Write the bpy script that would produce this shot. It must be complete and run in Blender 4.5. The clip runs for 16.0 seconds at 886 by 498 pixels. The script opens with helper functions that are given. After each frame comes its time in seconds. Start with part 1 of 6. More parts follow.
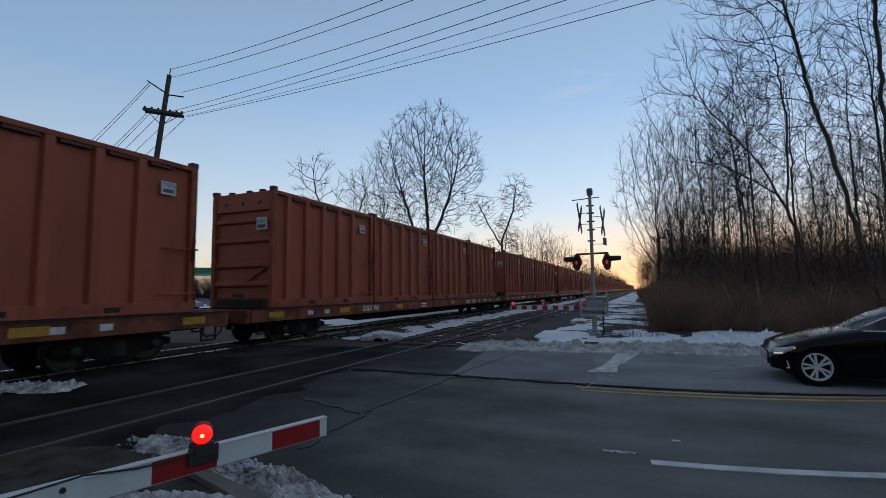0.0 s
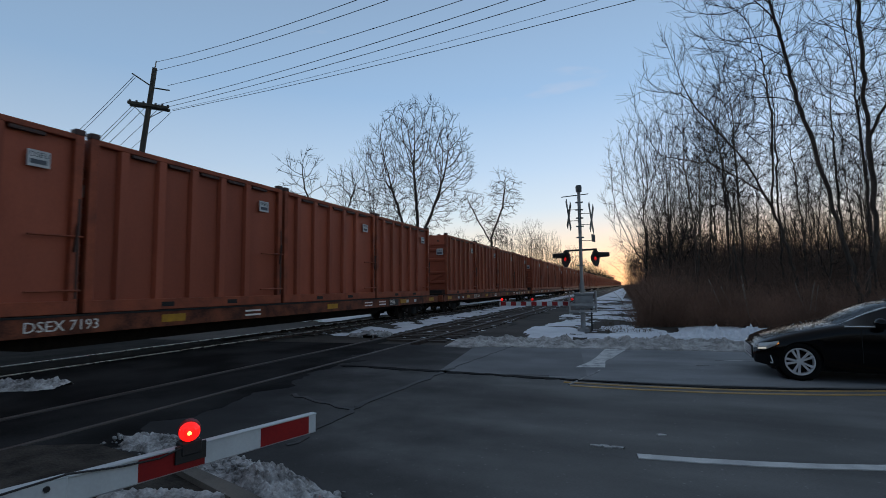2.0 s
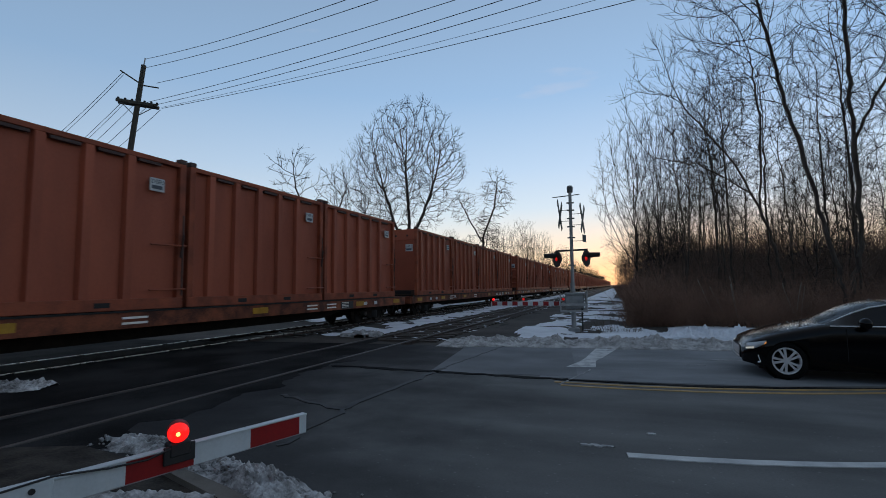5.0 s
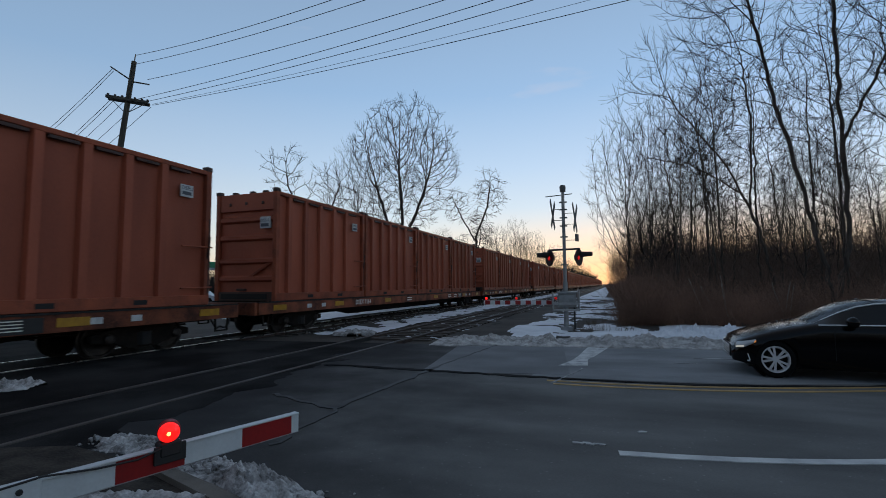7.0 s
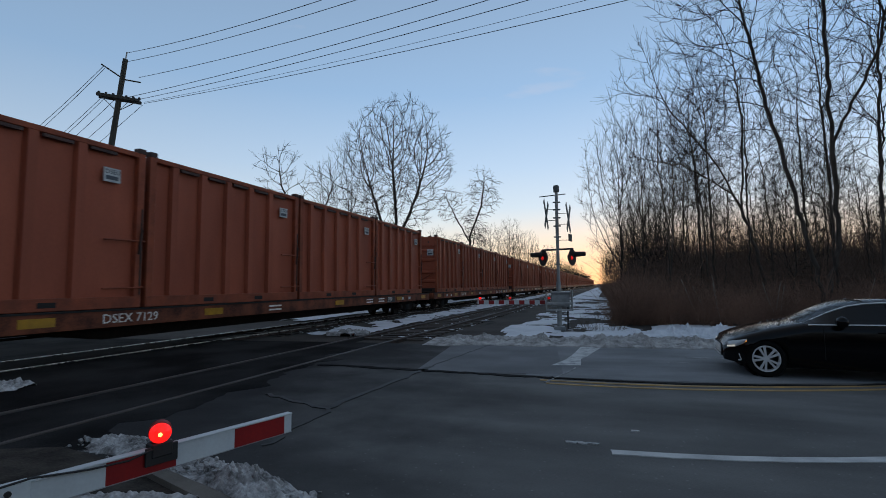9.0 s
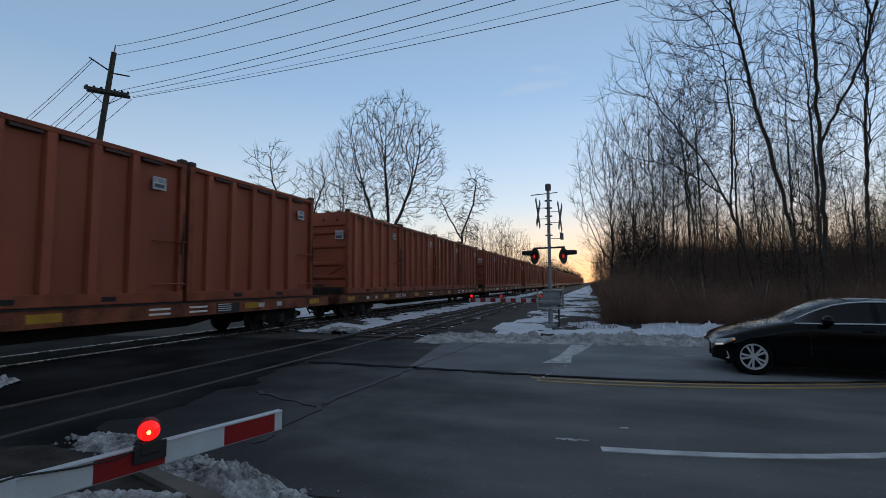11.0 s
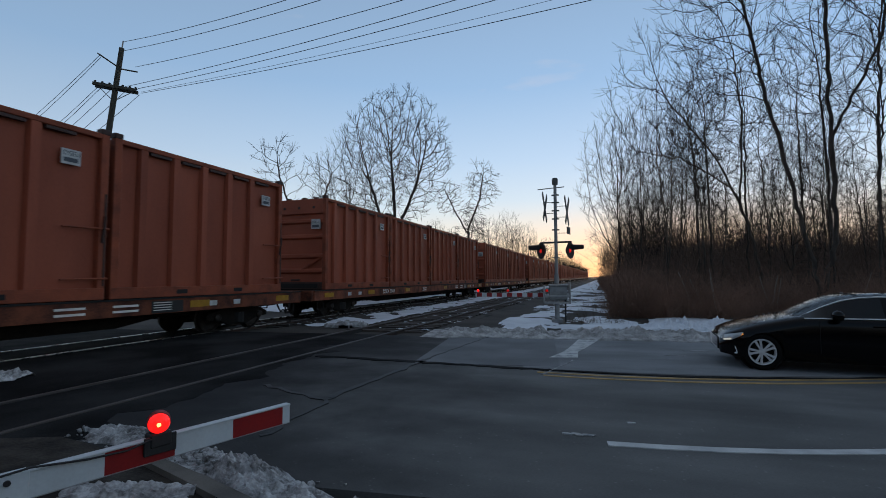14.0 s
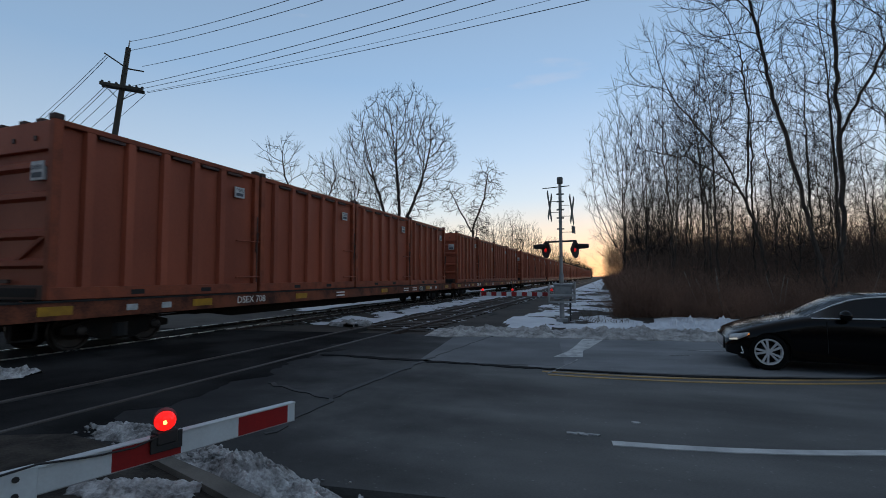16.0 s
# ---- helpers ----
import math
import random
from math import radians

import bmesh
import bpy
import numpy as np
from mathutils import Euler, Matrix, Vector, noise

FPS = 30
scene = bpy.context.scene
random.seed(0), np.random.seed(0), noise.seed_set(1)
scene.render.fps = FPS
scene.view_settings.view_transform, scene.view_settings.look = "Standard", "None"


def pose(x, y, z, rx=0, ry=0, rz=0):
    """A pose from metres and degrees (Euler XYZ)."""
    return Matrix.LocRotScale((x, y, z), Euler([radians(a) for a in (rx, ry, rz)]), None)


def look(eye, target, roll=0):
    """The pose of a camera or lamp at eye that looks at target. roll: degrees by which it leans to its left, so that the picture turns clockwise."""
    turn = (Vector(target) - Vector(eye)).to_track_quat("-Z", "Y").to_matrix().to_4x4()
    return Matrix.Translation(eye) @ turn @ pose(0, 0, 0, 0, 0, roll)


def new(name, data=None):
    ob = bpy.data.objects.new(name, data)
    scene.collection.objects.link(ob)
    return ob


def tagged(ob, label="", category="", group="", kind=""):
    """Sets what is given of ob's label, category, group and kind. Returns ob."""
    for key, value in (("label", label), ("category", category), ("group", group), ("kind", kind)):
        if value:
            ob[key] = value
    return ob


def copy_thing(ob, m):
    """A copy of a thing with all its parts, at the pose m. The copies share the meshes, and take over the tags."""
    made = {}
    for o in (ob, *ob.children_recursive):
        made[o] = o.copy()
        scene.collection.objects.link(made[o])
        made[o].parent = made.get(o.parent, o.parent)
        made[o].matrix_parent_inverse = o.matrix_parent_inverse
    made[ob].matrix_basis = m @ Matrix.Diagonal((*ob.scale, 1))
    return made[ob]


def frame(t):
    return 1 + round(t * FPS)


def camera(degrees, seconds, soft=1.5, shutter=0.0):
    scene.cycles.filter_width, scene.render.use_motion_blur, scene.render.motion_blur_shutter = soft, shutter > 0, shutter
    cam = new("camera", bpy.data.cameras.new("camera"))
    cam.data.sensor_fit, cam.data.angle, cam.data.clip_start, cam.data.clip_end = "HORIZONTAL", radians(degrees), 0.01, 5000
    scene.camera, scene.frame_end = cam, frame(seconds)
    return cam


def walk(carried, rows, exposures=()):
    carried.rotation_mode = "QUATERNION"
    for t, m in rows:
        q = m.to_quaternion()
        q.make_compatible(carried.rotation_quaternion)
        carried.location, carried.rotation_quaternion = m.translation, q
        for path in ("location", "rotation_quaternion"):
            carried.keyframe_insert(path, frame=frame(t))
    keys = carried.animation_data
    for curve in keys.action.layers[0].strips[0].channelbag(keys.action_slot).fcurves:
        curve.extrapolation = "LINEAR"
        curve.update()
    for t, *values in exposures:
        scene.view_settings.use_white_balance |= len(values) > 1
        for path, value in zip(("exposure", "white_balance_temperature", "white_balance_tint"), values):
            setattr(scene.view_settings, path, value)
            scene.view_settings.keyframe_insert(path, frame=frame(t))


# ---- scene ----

cam = camera(86.31, 16.0, soft=0.9, shutter=0.08)
EYE = (0.0, 0.0, 1.597)
# seconds, degrees left of the tracks' line, degrees up, lean
TURNS = [
    (0, 22.891, 5.066, -0.658),
    (0.5, 22.525, 4.953, -0.660),
    (1, 22.204, 4.806, -0.645),
    (1.5, 21.889, 4.672, -0.641),
    (2, 21.641, 4.593, -0.664),
    (2.5, 21.403, 4.570, -0.669),
    (3, 21.207, 4.560, -0.646),
    (3.5, 21.057, 4.563, -0.638),
    (4, 20.954, 4.565, -0.647),
    (6.5, 19.981, 4.500, -0.515),
    (7, 19.792, 4.430, -0.530),
    (7.5, 19.607, 4.409, -0.565),
    (8, 19.401, 4.410, -0.573),
    (8.5, 19.225, 4.369, -0.529),
    (9, 19.037, 4.397, -0.499),
    (11.5, 17.981, 4.005, -0.259),
    (12, 18.060, 3.883, -0.270),
    (12.5, 18.214, 3.738, -0.224),
    (13, 18.417, 3.659, -0.227),
    (13.5, 18.670, 3.575, -0.262),
    (14, 18.838, 3.466, -0.241),
    (14.5, 18.923, 3.416, -0.215),
    (15, 19.108, 3.401, -0.209),
    (15.5, 19.270, 3.378, -0.181),
    (16, 19.394, 3.345, -0.145),
]


def facing(left, up, lean):
    return Matrix.Translation(EYE) @ pose(0, 0, 0, 0, 0, left) @ pose(0, 0, 0, 90 + up) @ pose(0, 0, 0, 0, 0, lean)


walk(cam, [(t, facing(a, b, c)) for t, a, b, c in TURNS])
scene.view_settings.exposure = 0.0

# ---- sky and sun: dusk, the sun low beyond the woods ----
SUN_AZ, SUN_EL = radians(9), radians(0.5)
world = bpy.data.worlds.new("dusk")
scene.world = world
world.use_nodes = True
wn, wl = world.node_tree.nodes, world.node_tree.links
wn.clear()
sky = wn.new("ShaderNodeTexSky")
sky.sky_type, sky.sun_disc = "NISHITA", False
sky.sun_elevation, sky.sun_rotation = SUN_EL, SUN_AZ
sky.air_density, sky.dust_density, sky.ozone_density = 1.0, 0.3, 3.0
# afterglow: pale warm rim, blue overhead, warmer towards the set sun
coord, sep, ramp = wn.new("ShaderNodeTexCoord"), wn.new("ShaderNodeSeparateXYZ"), wn.new("ShaderNodeValToRGB")
wl.new(coord.outputs["Generated"], sep.inputs[0])
wl.new(sep.outputs["Z"], ramp.inputs[0])
stops = [(0.0, (0.62, 0.50, 0.36)), (0.03, (0.74, 0.66, 0.54)), (0.075, (0.68, 0.72, 0.73)), (0.14, (0.55, 0.68, 0.82)), (0.24, (0.41, 0.58, 0.82)), (0.38, (0.27, 0.45, 0.73)), (0.58, (0.22, 0.35, 0.56)), (1.0, (0.23, 0.28, 0.36))]
while len(ramp.color_ramp.elements) < len(stops):
    ramp.color_ramp.elements.new(0.5)
for el, (p, c) in zip(ramp.color_ramp.elements, stops):
    el.position, el.color = p, (*c, 1)
dot = wn.new("ShaderNodeVectorMath")
dot.operation = "DOT_PRODUCT"
dot.inputs[1].default_value = (math.sin(SUN_AZ), math.cos(SUN_AZ), 0.0)
wl.new(coord.outputs["Generated"], dot.inputs[0])
near = wn.new("ShaderNodeMapRange")
near.inputs[1].default_value, near.inputs[2].default_value = 0.80, 1.0
wl.new(dot.outputs["Value"], near.inputs[0])
low = wn.new("ShaderNodeMapRange")
low.inputs[1].default_value, low.inputs[2].default_value, low.inputs[3].default_value, low.inputs[4].default_value = 0.0, 0.16, 0.85, 0.0
wl.new(sep.outputs["Z"], low.inputs[0])
both = wn.new("ShaderNodeMath")
both.operation = "MULTIPLY"
wl.new(near.outputs[0], both.inputs[0])
wl.new(low.outputs[0], both.inputs[1])
warm = wn.new("ShaderNodeMix")
warm.data_type = "RGBA"
warm.inputs[7].default_value = (1.0, 0.66, 0.36, 1)
wl.new(both.outputs[0], warm.inputs[0])
wl.new(ramp.outputs[0], warm.inputs[6])
# a brighter west
west = wn.new("ShaderNodeMapRange")
west.inputs[1].default_value, west.inputs[2].default_value, west.inputs[3].default_value, west.inputs[4].default_value = -1.0, 1.0, 0.52, 1.16
wl.new(dot.outputs["Value"], west.inputs[0])
bright = wn.new("ShaderNodeVectorMath")
bright.operation = "SCALE"
wl.new(warm.outputs[2], bright.inputs[0])
wl.new(west.outputs[0], bright.inputs["Scale"])
blend = wn.new("ShaderNodeMix")
blend.data_type = "RGBA"
blend.inputs[0].default_value = 0.93
wl.new(sky.outputs[0], blend.inputs[6])
wl.new(bright.outputs[0], blend.inputs[7])
# thin evening clouds, high and pale pink
cl, clr, clm = wn.new("ShaderNodeTexNoise"), wn.new("ShaderNodeMapRange"), wn.new("ShaderNodeMix")
cmap = wn.new("ShaderNodeMapping")
cmap.inputs["Scale"].default_value = (1.6, 1.6, 7.0)
wl.new(coord.outputs["Generated"], cmap.inputs[0])
wl.new(cmap.outputs[0], cl.inputs["Vector"])
cl.inputs["Scale"].default_value, cl.inputs["Detail"].default_value = 2.2, 6
clr.inputs[1].default_value, clr.inputs[2].default_value, clr.inputs[4].default_value = 0.66, 0.86, 0.3
wl.new(cl.outputs[0], clr.inputs[0])
clm.data_type = "RGBA"
clm.inputs[7].default_value = (0.78, 0.68, 0.66, 1)
wl.new(clr.outputs[0], clm.inputs[0])
wl.new(blend.outputs[2], clm.inputs[6])
bg = wn.new("ShaderNodeBackground")
bg.inputs["Strength"].default_value = 1.06
wout = wn.new("ShaderNodeOutputWorld")
tone = wn.new("ShaderNodeVectorMath")
tone.operation = "MULTIPLY"
tone.inputs[1].default_value = (1.09, 1.0, 0.905)
wl.new(clm.outputs[2], tone.inputs[0])
wl.new(tone.outputs[0], bg.inputs[0])
wl.new(bg.outputs[0], wout.inputs[0])
sun_data = bpy.data.lights.new("sun", "SUN")
sun_data.energy, sun_data.angle, sun_data.color = 0.04, radians(20), (1.0, 0.72, 0.5)
sun = new("sun", sun_data)
sun.matrix_world = look((0, 0, 0), (-math.sin(SUN_AZ) * math.cos(SUN_EL + 0.03), -math.cos(SUN_AZ) * math.cos(SUN_EL + 0.03), -math.sin(SUN_EL + 0.03)))

# ---- materials ----
def mat(name, c1, c2=None, rough=0.6, metal=0.0, scale=4.0, fine=60.0, bump=0.15, dist=0.01, spec=0.5, per=0.0, stretch=(1, 1, 1), edge=(0.35, 0.65), coat=0.0):
    """A worn surface: two colours mixed by a coarse and a fine noise, with fine relief."""
    m = bpy.data.materials.new(name)
    m.use_nodes = True
    n, l = m.node_tree.nodes, m.node_tree.links
    b = n["Principled BSDF"]
    b.inputs["Roughness"].default_value, b.inputs["Metallic"].default_value = rough, metal
    b.inputs["Specular IOR Level"].default_value = spec
    b.inputs["Coat Weight"].default_value = coat
    c2 = c2 or tuple(x * 0.7 for x in c1)
    tc, mp = n.new("ShaderNodeTexCoord"), n.new("ShaderNodeMapping")
    mp.inputs["Scale"].default_value = stretch
    l.new(tc.outputs["Object"], mp.inputs[0])
    coarse, grain = n.new("ShaderNodeTexNoise"), n.new("ShaderNodeTexNoise")
    coarse.inputs["Scale"].default_value, coarse.inputs["Detail"].default_value = scale, 6
    grain.inputs["Scale"].default_value, grain.inputs["Detail"].default_value = fine, 3
    if per:
        oi, ad = n.new("ShaderNodeObjectInfo"), n.new("ShaderNodeVectorMath")
        sc = n.new("ShaderNodeVectorMath")
        sc.operation = "SCALE"
        sc.inputs[0].default_value = (37, 91, 53)
        l.new(oi.outputs["Random"], sc.inputs["Scale"])
        l.new(mp.outputs[0], ad.inputs[0])
        l.new(sc.outputs[0], ad.inputs[1])
        src = ad.outputs[0]
    else:
        src = mp.outputs[0]
    l.new(src, coarse.inputs["Vector"])
    l.new(src, grain.inputs["Vector"])
    add = n.new("ShaderNodeMix")
    add.inputs[0].default_value = 0.3
    l.new(coarse.outputs[0], add.inputs[2])
    l.new(grain.outputs[0], add.inputs[3])
    ramp = n.new("ShaderNodeValToRGB")
    ramp.color_ramp.elements[0].position, ramp.color_ramp.elements[1].position = edge
    ramp.color_ramp.elements[0].color, ramp.color_ramp.elements[1].color = (*c1, 1), (*c2, 1)
    l.new(add.outputs[0], ramp.inputs[0])
    out = ramp.outputs[0]
    if per:
        hs, ma = n.new("ShaderNodeHueSaturation"), n.new("ShaderNodeMath")
        ma.operation = "MULTIPLY_ADD"
        ma.inputs[1].default_value, ma.inputs[2].default_value = per, 1 - per / 2
        l.new(oi.outputs["Random"], ma.inputs[0])
        l.new(ma.outputs[0], hs.inputs["Value"])
        l.new(out, hs.inputs["Color"])
        out = hs.outputs[0]
    l.new(out, b.inputs["Base Color"])
    if bump:
        bp = n.new("ShaderNodeBump")
        bp.inputs["Strength"].default_value, bp.inputs["Distance"].default_value = bump, dist
        l.new(add.outputs[0], bp.inputs["Height"])
        l.new(bp.outputs[0], b.inputs["Normal"])
    rr = n.new("ShaderNodeMapRange")
    rr.inputs[3].default_value, rr.inputs[4].default_value = max(0.02, rough - 0.1), min(1, rough + 0.1)
    l.new(coarse.outputs[0], rr.inputs[0])
    l.new(rr.outputs[0], b.inputs["Roughness"])
    return m


def glow(name, color, strength):
    m = bpy.data.materials.new(name)
    m.use_nodes = True
    b = m.node_tree.nodes["Principled BSDF"]
    b.inputs["Base Color"].default_value = (*color, 1)
    b.inputs["Emission Color"].default_value = (*color, 1)
    b.inputs["Emission Strength"].default_value = strength
    b.inputs["Roughness"].default_value = 0.2
    return m


def road_asphalt(name, pale, dark, reseal):
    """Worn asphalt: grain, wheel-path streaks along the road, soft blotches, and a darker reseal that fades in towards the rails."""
    m = mat(name, dark, pale, 0.9, 0, 0.5, 110, 0.8, 0.01, spec=0.08, edge=(0.34, 0.66), stretch=(0.3, 1.7, 1))
    n, l = m.node_tree.nodes, m.node_tree.links
    b = n["Principled BSDF"]
    base = b.inputs["Base Color"].links[0].from_socket
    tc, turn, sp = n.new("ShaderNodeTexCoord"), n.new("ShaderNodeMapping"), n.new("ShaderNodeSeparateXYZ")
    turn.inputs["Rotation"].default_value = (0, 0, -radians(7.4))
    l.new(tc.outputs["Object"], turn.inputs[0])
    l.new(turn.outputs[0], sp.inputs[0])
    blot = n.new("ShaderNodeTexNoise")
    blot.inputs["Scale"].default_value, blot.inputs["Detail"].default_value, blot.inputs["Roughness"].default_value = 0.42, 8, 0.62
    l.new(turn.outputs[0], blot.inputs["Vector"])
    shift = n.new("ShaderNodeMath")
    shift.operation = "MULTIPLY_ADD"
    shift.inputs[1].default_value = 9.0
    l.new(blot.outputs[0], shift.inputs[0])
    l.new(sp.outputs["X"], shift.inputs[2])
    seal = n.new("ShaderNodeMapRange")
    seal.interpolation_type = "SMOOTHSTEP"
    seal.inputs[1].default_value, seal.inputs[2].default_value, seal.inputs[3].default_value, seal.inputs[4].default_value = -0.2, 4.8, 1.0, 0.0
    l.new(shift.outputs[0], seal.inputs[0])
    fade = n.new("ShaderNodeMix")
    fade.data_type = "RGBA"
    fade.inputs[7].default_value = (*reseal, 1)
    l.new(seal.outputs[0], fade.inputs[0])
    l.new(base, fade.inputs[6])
    # oily blotches and small pale grit
    oil = n.new("ShaderNodeTexNoise")
    oil.inputs["Scale"].default_value, oil.inputs["Detail"].default_value = 1.1, 9
    streak = n.new("ShaderNodeMapping")
    streak.inputs["Scale"].default_value = (0.6, 1.1, 1)
    l.new(turn.outputs[0], streak.inputs[0])
    l.new(streak.outputs[0], oil.inputs["Vector"])
    depth = n.new("ShaderNodeMapRange")
    depth.inputs[1].default_value, depth.inputs[2].default_value, depth.inputs[3].default_value, depth.inputs[4].default_value = 0.36, 0.62, 0.80, 1.06
    l.new(oil.outputs[0], depth.inputs[0])
    grit, spark = n.new("ShaderNodeTexVoronoi"), n.new("ShaderNodeMapRange")
    grit.inputs["Scale"].default_value = 9.0
    l.new(turn.outputs[0], grit.inputs["Vector"])
    spark.inputs[1].default_value, spark.inputs[2].default_value, spark.inputs[3].default_value, spark.inputs[4].default_value = 0.05, 0.13, 1.5, 1.0
    l.new(grit.outputs["Distance"], spark.inputs[0])
    mul = n.new("ShaderNodeMath")
    mul.operation = "MULTIPLY"
    l.new(depth.outputs[0], mul.inputs[0])
    l.new(spark.outputs[0], mul.inputs[1])
    wear = n.new("ShaderNodeVectorMath")
    wear.operation = "SCALE"
    l.new(fade.outputs[2], wear.inputs[0])
    l.new(mul.outputs[0], wear.inputs["Scale"])
    l.new(wear.outputs[0], b.inputs["Base Color"])
    return m


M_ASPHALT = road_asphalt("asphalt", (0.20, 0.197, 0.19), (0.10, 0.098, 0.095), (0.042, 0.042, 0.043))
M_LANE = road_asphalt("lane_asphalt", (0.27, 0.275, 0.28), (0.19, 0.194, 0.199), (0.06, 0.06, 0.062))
M_CROSSING = mat("crossing_asphalt", (0.010, 0.010, 0.0105), (0.036, 0.036, 0.036), 0.92, 0, 0.7, 90, 0.6, 0.01, spec=0.04, edge=(0.42, 0.6))
M_PATCH = mat("worn_concrete_patch", (0.15, 0.153, 0.157), (0.215, 0.219, 0.224), 0.9, 0, 0.8, 120, 0.6, 0.008, spec=0.1, edge=(0.4, 0.62))
M_TAR = mat("tar_seam", (0.012, 0.012, 0.013), (0.03, 0.03, 0.03), 0.6, 0, 3, 60, 0.3)
M_WHITE_LINE = mat("white_road_paint", (0.62, 0.62, 0.6), (0.36, 0.36, 0.36), 0.7, 0, 3, 90, 0.2, 0.003)
M_WORN_LINE = mat("worn_white_paint", (0.42, 0.42, 0.41), (0.16, 0.165, 0.17), 0.75, 0, 2.2, 40, 0.2, 0.003, edge=(0.42, 0.58))
M_STOP = mat("worn_stop_paint", (0.55, 0.55, 0.54), (0.23, 0.233, 0.238), 0.75, 0, 5, 26, 0.2, 0.003, edge=(0.46, 0.66))
M_YELLOW_LINE = mat("yellow_road_paint", (0.50, 0.30, 0.09), (0.26, 0.18, 0.09), 0.7, 0, 3, 70, 0.2, 0.003)
M_GROUND = mat("winter_ground", (0.035, 0.03, 0.027), (0.09, 0.08, 0.07), 0.9, 0, 0.5, 18, 0.6, 0.05, spec=0.2)
M_BALLAST = mat("ballast", (0.016, 0.015, 0.014), (0.05, 0.046, 0.043), 0.9, 0, 3, 26, 1.0, 0.05, spec=0.2)
M_SNOW = mat("snow", (0.78, 0.8, 0.84), (0.62, 0.64, 0.68), 0.65, 0, 1.2, 22, 0.5, 0.04, spec=0.3)
M_DIRTY = mat("dirty_snow", (0.56, 0.54, 0.52), (0.2, 0.19, 0.18), 0.8, 0, 3.5, 30, 0.9, 0.05, spec=0.3)
M_GREY_SNOW = mat("refrozen_snow", (0.62, 0.61, 0.60), (0.11, 0.105, 0.10), 0.6, 0, 6, 42, 0.8, 0.04, spec=0.4)
M_RAIL_TOP = mat("polished_rail", (0.45, 0.44, 0.43), (0.3, 0.29, 0.28), 0.28, 0.9, 2, 30, 0.05)
M_RAIL = mat("rusty_rail", (0.06, 0.035, 0.025), (0.03, 0.02, 0.016), 0.7, 0.3, 3, 60, 0.3)
M_TIE = mat("creosoted_timber", (0.035, 0.028, 0.023), (0.075, 0.06, 0.05), 0.85, 0, 3, 40, 0.6, 0.01, per=0.5, stretch=(1, 8, 1))
M_BOX = mat("oxide_red_paint", (0.39, 0.102, 0.054), (0.275, 0.073, 0.041), 0.55, 0, 0.7, 26, 0.12, 0.008, per=0.26, spec=0.25, stretch=(1, 1.6, 0.5))
# dark red for hardware, and for shade painted in slots, gaps and recesses
M_BOX_DARK = mat("oxide_red_dark_and_shade", (0.06, 0.022, 0.015), (0.035, 0.015, 0.011), 0.6, 0, 1.2, 30, 0.2, 0.008, per=0.2)
M_BOX_TRIM = mat("worn_red_frame", (0.35, 0.086, 0.040), (0.18, 0.050, 0.028), 0.6, 0, 2.5, 40, 0.25, 0.008, per=0.2, spec=0.25)
M_BLACK = mat("black_void_steel", (0.008, 0.008, 0.008), (0.016, 0.015, 0.014), 0.8, 0, 3, 40, 0.2)
M_FLAT = mat("flatcar_brown_paint", (0.25, 0.072, 0.034), (0.06, 0.022, 0.014), 0.65, 0, 1.9, 30, 0.25, 0.008, per=0.3, spec=0.25, edge=(0.4, 0.62))
# one near-black for trucks, deck, couplers and inner sills
M_TRUCK = mat("near_black_truck_steel", (0.008, 0.007, 0.006), (0.02, 0.015, 0.012), 0.85, 0.0, 5, 50, 0.3, spec=0.15)
M_WHEEL = mat("wheel_steel", (0.05, 0.042, 0.036), (0.025, 0.02, 0.018), 0.5, 0.6, 6, 60, 0.2)
M_PLATE = mat("white_placard", (0.62, 0.64, 0.64), (0.4, 0.42, 0.42), 0.5, 0, 6, 80, 0.05)
M_INK = mat("dark_lettering", (0.05, 0.07, 0.09), (0.09, 0.1, 0.12), 0.6, 0, 8, 80, 0)
M_LETTER = mat("faded_white_lettering", (0.9, 0.88, 0.82), (0.75, 0.7, 0.62), 0.6, 0, 4, 60, 0)
M_REFLECT = mat("yellow_reflector", (0.5, 0.26, 0.01), (0.32, 0.16, 0.01), 0.4, 0, 6, 90, 0.1)
M_GALV = mat("galvanised_steel", (0.34, 0.35, 0.35), (0.22, 0.225, 0.23), 0.5, 0.5, 5, 70, 0.1)
M_SIGN_BACK = mat("bare_sign_back", (0.13, 0.14, 0.14), (0.08, 0.085, 0.09), 0.55, 0.3, 5, 60, 0.1)
M_MATTE = mat("matte_black_paint", (0.012, 0.012, 0.013), (0.022, 0.022, 0.022), 0.6, 0, 6, 70, 0.1)
M_ARM_WHITE = mat("white_reflective_sheet", (0.62, 0.66, 0.67), (0.5, 0.53, 0.54), 0.35, 0, 2.5, 50, 0.08, 0.004)
M_ARM_RED = mat("red_reflective_sheet", (0.33, 0.014, 0.014), (0.22, 0.01, 0.012), 0.35, 0, 3, 50, 0.08, 0.004)
M_ALU = mat("dull_aluminium", (0.45, 0.46, 0.46), (0.3, 0.31, 0.32), 0.4, 0.7, 5, 60, 0.1)
M_LAMP = glow("lit_red_lens", (1.0, 0.012, 0.01), 1.15)
M_LAMP_CORE = glow("lamp_filament_glare", (1.0, 0.35, 0.08), 5.0)
M_LAMP_DIM = glow("dim_red_lens", (0.7, 0.015, 0.012), 0.5)
M_KERB = mat("concrete_kerb", (0.17, 0.15, 0.125), (0.09, 0.08, 0.068), 0.85, 0, 2.5, 60, 0.4, 0.01)
